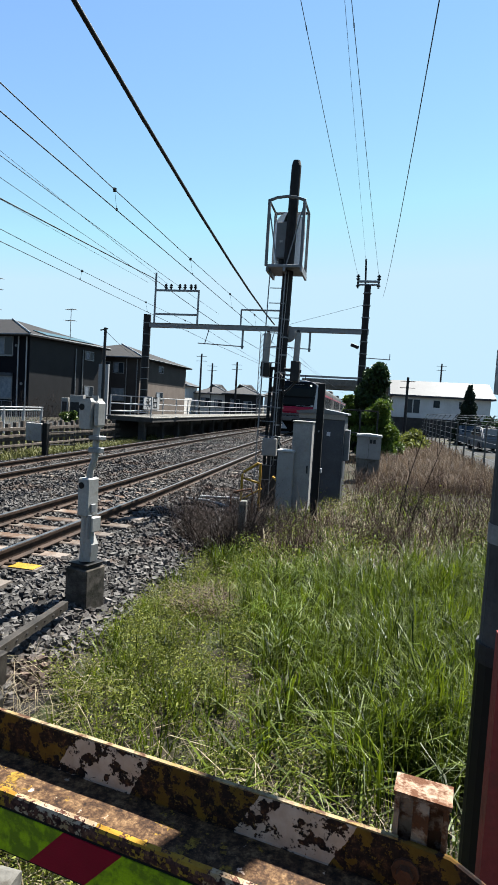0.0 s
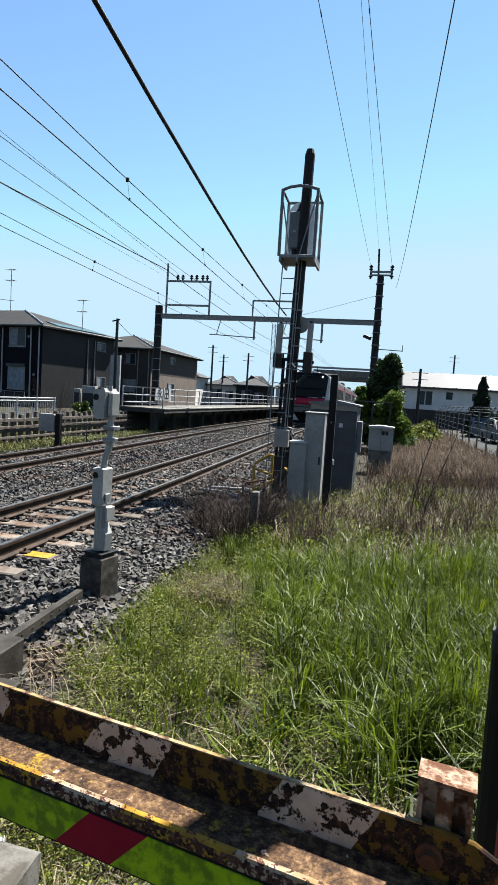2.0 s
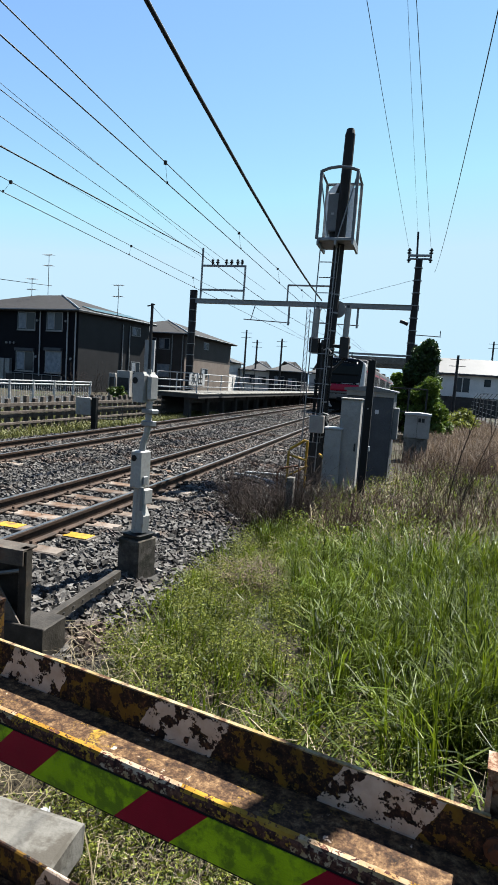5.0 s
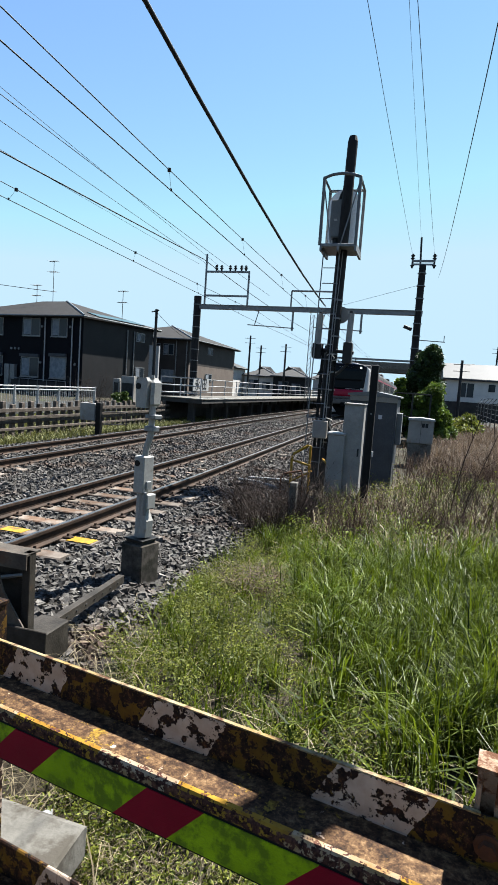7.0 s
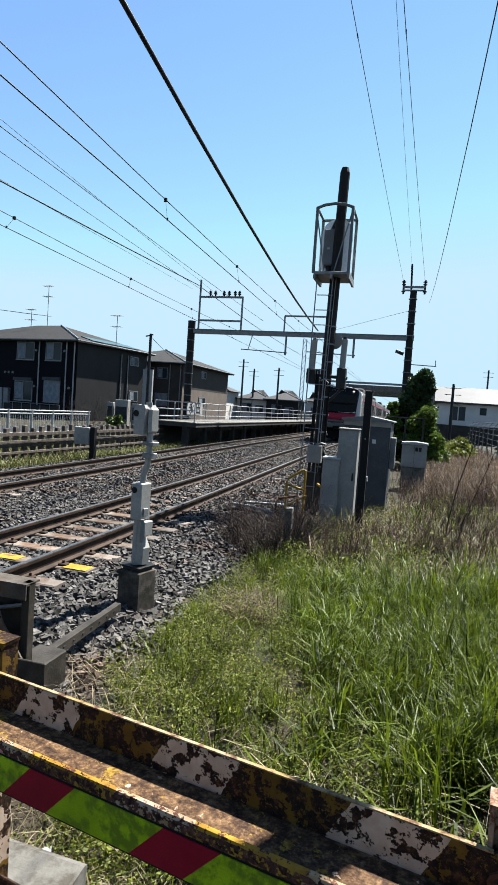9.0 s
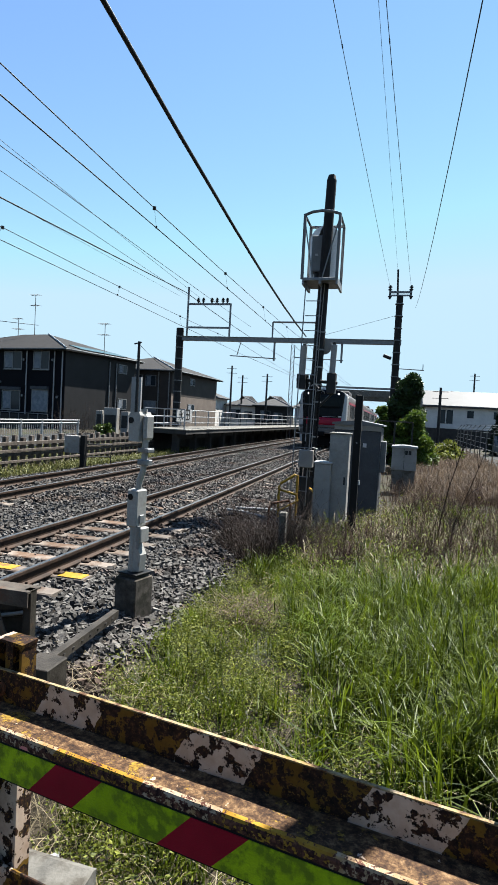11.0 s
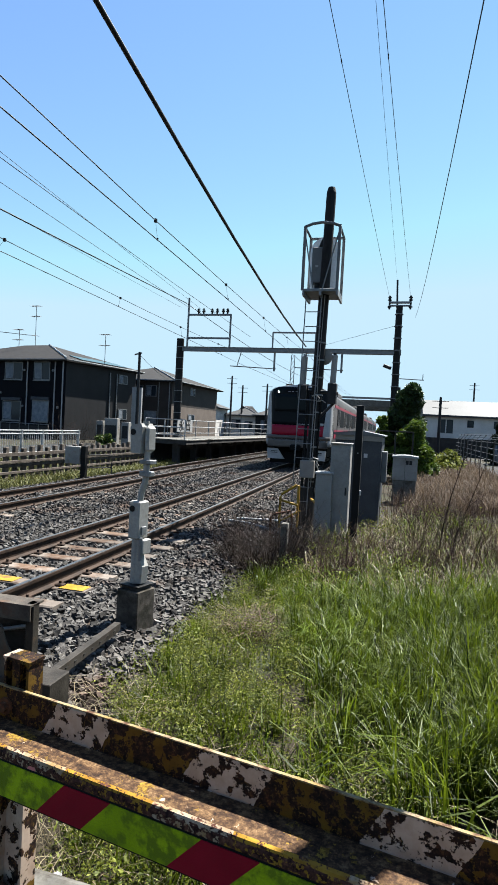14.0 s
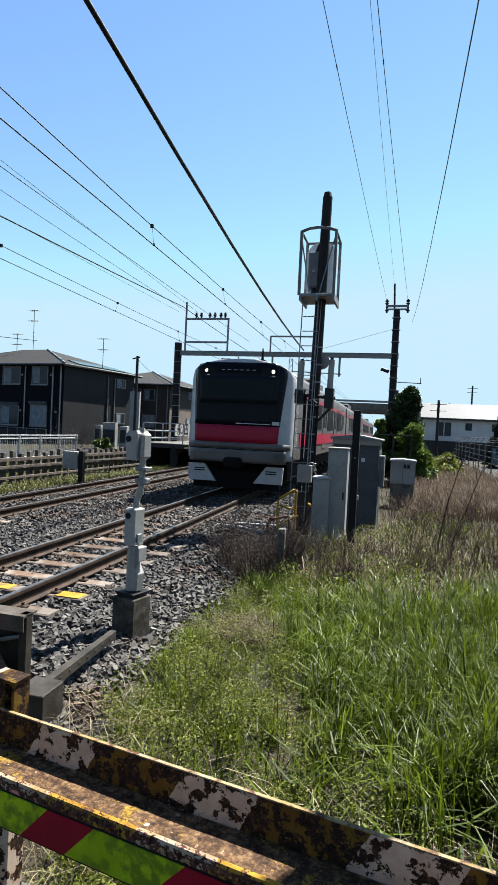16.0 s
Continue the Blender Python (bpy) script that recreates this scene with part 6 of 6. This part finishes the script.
    v, f = blades(x, y, level(x, y), 0.36 + 0.36 * rng.random(len(x)), 0.003 + 0.006 * rng.random(len(x)), 0.15 + 0.6 * rng.random(len(x)), rng, 0.8)
    soup("dry_reeds", v, f, "fuzz", None, "faded pinkish-brown dry grass field", "dry grass", "stuff")
    # green patches among the dead stalks
    n = 120000
    x, y = rng.uniform(-1.5, 3.6, n), rng.uniform(6.4, 14.5, n)
    k = rng.random(n) < (0.18 + 0.82 * smooth(-0.2, 0.5, fbm(x + 1.2, y + 0.4, 1.6))) * (1 - 0.7 * smooth(9.8, 12.5, y))
    x, y = x[k], y[k]
    clear = 1 - 0.75 * np.exp(-((x + 0.75) / 0.55) ** 2 - ((y - 9.6) / 1.0) ** 2)
    z = level(x, y) + 0.52 * clear * smooth(-0.5, 0.6, fbm(x, y, 4.1)) * rng.random(len(x)) ** 0.8
    v, f = leaves(np.stack([x, y, z], -1), 0.010 + 0.018 * rng.random(len(x)) ** 2, rng, 0.7)
    soup("leafy_weeds", v, f, "weed", None, "taller green leafy weeds among dead stalks", "weeds", "stuff")
    # coarse weeds in clumps behind the lush grass
    for mat_, count, seed_shift, lab in (("grass", 620, 0.0, "coarse green weeds in clumps on the verge"), ("straw", 620, 4.0, "bent straw-coloured weeds in clumps on the verge"), ("dead", 300, 8.0, "brown withered weeds in clumps on the verge")):
        tx, ty = rng.uniform(-1.3, 3.4, count), rng.uniform(6.9, 13.5, count)
        k = rng.random(count) < 0.25 + 0.75 * smooth(-0.3, 0.4, fbm(tx + seed_shift, ty + seed_shift, 1.4))
        k &= ~((np.abs(tx + 1.1) < 0.8) & (ty > 10.4))
        tx, ty = tx[k], ty[k]
        per = 22
        m = len(tx) * per
        x, y = np.repeat(tx, per) + rng.normal(0, 0.07, m), np.repeat(ty, per) + rng.normal(0, 0.07, m)
        hh = (0.22 + 0.34 * rng.random(m)) * np.repeat(0.6 + 0.6 * rng.random(len(tx)), per)
        v, f = blades(x, y, level(x, y) - 0.02, hh, 0.004 + 0.008 * rng.random(m) ** 2, 0.25 + 0.9 * rng.random(m) ** 1.5, rng, 1.2)
        soup("coarse_weeds", v, f, mat_, None, lab, "weeds", "stuff")
    # strip beyond the far track
    n = 34000
    x, y = rng.uniform(-13.9, -9.9, n), rng.uniform(9.5, 30, n)
    k = rng.random(n) < smooth(-9.9, -10.4, x) * (0.35 + 0.65 * smooth(-0.5, 0.5, fbm(x, y, 1.7)))
    x, y = x[k], y[k]
    v, f = blades(x, y, level(x, y), 0.10 + 0.25 * rng.random(len(x)), 0.006 + 0.008 * rng.random(len(x)), 0.2 + 0.7 * rng.random(len(x)), rng, 0.8)
    soup("far_grass", v, f, "far_weed", None, "yellow-green grass strip beyond the far track", "grass", "stuff")
    n = 4500
    x, y = rng.uniform(-2.3, -0.2, n), rng.uniform(1.2, 2.2, n)
    v, f = blades(x, y, level(x, y), 0.05 + 0.14 * rng.random(n), 0.0012 + 0.002 * rng.random(n), 0.4 + 1.0 * rng.random(n), rng, 0.9)
    soup("dry_turf", v, f, "straw", None, "thin dry turf at the roadside", "turf", "stuff")


build_grass()


def twig_shrub(name, loc, radius, height, stems, seed, label, spread=0.8, bark="twig"):
    """Bare stems that fork twice, three-sided and tapering."""
    rng = random.Random(seed)
    layers = {"stem_tangle": ([], []), "twig_tangle": ([], [])}

    def stick(layer, a, b, r0, r1):
        V, F = layers[layer]
        d = (b - a).normalized()
        u = d.orthogonal().normalized()
        w = d.cross(u)
        i = len(V)
        for p, r in ((a, r0), (b, r1)):
            for k in range(3):
                q = p + r * (math.cos(2.094 * k) * u + math.sin(2.094 * k) * w)
                V.append((q.x, q.y, q.z))
        for k in range(3):
            F.append((i + k, i + (k + 1) % 3, i + 3 + (k + 1) % 3, i + 3 + k))

    def grow(p, d, length, r, depth):
        segs = 3
        for s in range(segs):
            q = p + d * (length / segs)
            stick("stem_tangle" if depth == 2 else "twig_tangle", p, q, r * (1 - 0.25 * s), r * (1 - 0.25 * (s + 1)))
            p = q
            d = (d + Vector((rng.gauss(0, 0.18), rng.gauss(0, 0.18), rng.gauss(0.04, 0.12)))).normalized()
            if depth and rng.random() < 0.8:
                e = (d + Vector((rng.gauss(0, 0.6), rng.gauss(0, 0.6), rng.gauss(0.1, 0.4)))).normalized()
                grow(p, e, length * rng.uniform(0.35, 0.6), r * 0.55, depth - 1)
    for _ in range(stems):
        a, q = rng.random() * 6.283, radius * rng.random() ** 0.5
        d = Vector((math.cos(a) * spread * rng.random(), math.sin(a) * spread * rng.random(), 1)).normalized()
        grow(Vector((q * math.cos(a) * 0.8, q * math.sin(a) * 0.8, 0)), d, height * rng.uniform(0.5, 1.0), rng.uniform(0.005, 0.010), 2)
    ob = thing(name, (*loc, float(level(loc[0], loc[1])) - 0.03), label, "shrub")
    for layer, (V, F) in layers.items():
        soup(layer, V, F, bark, ob, kind="stuff")
    return ob


twig_shrub("bare_shrub", (-1.90, 8.2), 0.62, 0.80, 330, 1, "tangled leafless brown shrub beside the ballast", 1.2)
twig_shrub("bare_shrub", (-1.45, 9.0), 0.4, 0.55, 90, 2, "leafless brown shrub beside the cabinets", 1.0)
twig_shrub("bare_shrub", (1.3, 10.6), 0.8, 0.75, 45, 4, "leafless brown shrub in the dry verge", 0.6)
twig_shrub("bare_shrub", (0.4, 11.6), 0.7, 0.7, 35, 6, "leafless brown shrub in the dry verge", 0.6)
twig_shrub("bare_shrub", (2.5, 11.5), 0.8, 0.8, 35, 7, "leafless brown shrub in the dry verge", 0.6)
for i, (bx, by) in enumerate(((0.1, 9.4), (0.8, 8.8), (1.7, 9.3), (2.5, 9.8), (0.8, 12.4), (1.8, 13.0), (0.1, 13.8), (2.9, 13.4), (1.1, 15.0), (2.2, 15.8))):
    twig_shrub("bare_shrub", (bx, by), 0.8, 0.58 + 0.09 * (i % 4), 60, 40 + i, "thin leafless russet brush in the dry verge", 0.6, "twig_red")


def sapling(name, pts, twigs, label):
    bm = tube(pts, 0.014, 6, 0.004)
    for a, b in twigs:
        add_tube(bm, [a, b], 0.006, 5, 0.002)
    return tagged(part(name, bm, "twig"), label, "sapling")


sapling("dead_sapling", [(0.60, 10.2, -0.4), (0.66, 10.2, 0.2), (0.76, 10.2, 0.75), (0.92, 10.2, 1.35), (0.96, 10.2, 1.72)],
        [((0.76, 10.2, 0.75), (0.70, 10.2, 1.05)), ((0.92, 10.2, 1.35), (1.04, 10.1, 1.55)), ((0.85, 10.2, 1.1), (0.78, 10.3, 1.5))], "tall bare dead sapling bowed over the verge")
sapling("dead_sapling", [(0.78, 10.0, -0.4), (0.86, 10.0, 0.15), (1.02, 10.0, 0.62), (1.17, 10.0, 1.08), (1.24, 10.0, 1.32)],
        [((1.02, 10.0, 0.62), (1.3, 10.0, 0.86)), ((1.17, 10.0, 1.08), (1.12, 10.0, 1.45)), ((0.93, 10.0, 0.4), (1.15, 9.9, 0.55))], "tall bare dead sapling leaning over the verge")
twig_shrub("bare_shrub", (1.15, 7.5), 0.5, 0.45, 130, 12, "dead twiggy heap in the grass", 1.6)
twig_shrub("bare_shrub", (-0.75, 7.6), 0.3, 0.7, 60, 13, "upright dead stems behind the grass", 0.5, "twig_red")
twig_shrub("bare_shrub", (0.2, 8.2), 0.5, 0.6, 80, 15, "upright dead stems behind the grass", 0.6, "twig_red")
twig_shrub("bare_shrub", (-15.0, 24.5), 0.8, 1.6, 60, 14, "leafless shrub behind the timber fence", 0.7)


def leaf_crown(centers, n, size, rng):
    """Leaves on the shells of many small clumps."""
    pts, sz = [], []
    w = np.array([c[3] ** 2 for c in centers])
    for i, m in enumerate((n * w / w.sum()).astype(int)):
        cx, cy, cz, r = centers[i]
        d = rng.normal(size=(m, 3))
        d /= np.linalg.norm(d, axis=1)[:, None]
        pts.append(np.array([cx, cy, cz]) + d * (r * (0.55 + 0.55 * rng.random((m, 1)))))
        sz.append(np.full(m, size))
    return leaves(np.concatenate(pts), np.concatenate(sz), rng, 0.9)


def bush(name, loc, spread, height, n, size, mat_, seed, label, clumps=34, lean=0.0):
    rng = np.random.default_rng(seed)
    t = thing(name, (*loc, -0.36), label, "bush")
    cs = []
    for i in range(clumps):
        u = rng.random()
        z = height * (0.12 + 0.8 * u)
        rr = spread * (1.0 - 0.75 * u ** 1.6) * rng.random() ** 0.5
        a = rng.random() * 6.283
        cs.append((rr * math.cos(a) + lean * u, rr * math.sin(a) * 0.8, z, spread * (0.16 + 0.20 * rng.random())))
    bm = bmesh.new()
    for c in cs[:12]:
        add_tube(bm, [(0, 0, 0), (c[0] * 0.4, c[1] * 0.4, c[2] * 0.55), (c[0], c[1], c[2])], 0.045, 6, 0.01)
    part("trunk", bm, "twig", t)
    v, f = leaf_crown(cs, n, size, rng)
    soup("crown", v, f, mat_, t)
    return t


bush("evergreen_bush", (-0.30, 27.5), 1.15, 4.45, 24000, 0.085, "leaf_dark", 21, "tall dark evergreen bush by the gantry pole", 70, 0.45)
bush("laurel_bush", (0.22, 26.0), 1.1, 2.7, 17000, 0.075, "leaf_bright", 22, "bright green laurel bush in front of a darker one", 40, 0.1)
bush("laurel_bush", (-0.95, 26.6), 0.6, 3.0, 4200, 0.08, "leaf_bright", 23, "yellow-green shrub beside the evergreen", 20)
bush("hedge_bush", (9.2, 50), 1.6, 2.2, 3000, 0.12, "leaf_dark", 24, "dark clipped shrub before the white building", 20)
bush("hedge_bush", (-18.4, 33.2), 0.8, 1.5, 1800, 0.08, "leaf_bright", 25, "small garden shrub by the black house", 16)
bush("hedge_bush", (2.4, 33.0), 1.3, 1.2, 2600, 0.08, "weed", 26, "pale green brush at the end of the verge", 20)


def conifer():
    rng = np.random.default_rng(31)
    t = thing("conifer", (7.0, 46, -0.3), "narrow dark cone-shaped conifer", "tree")
    part("trunk", tube([(0, 0, 0), (0, 0, 3.9)], 0.12, 8, 0.02), "twig", t)
    n = 7000
    u = rng.random(n) ** 0.7
    z = 0.3 + 4.2 * (1 - u)
    r = (0.12 + 1.15 * u) * (0.5 + 0.5 * rng.random(n) ** 0.5) * (0.9 + 0.15 * np.sin(z * 7))
    a = rng.random(n) * 6.283
    v, f = leaves(np.stack([r * np.cos(a), r * np.sin(a), z], -1), np.full(n, 0.12), rng, 1.6)
    soup("crown", v, f, "conifer", t)


conifer()


motions()
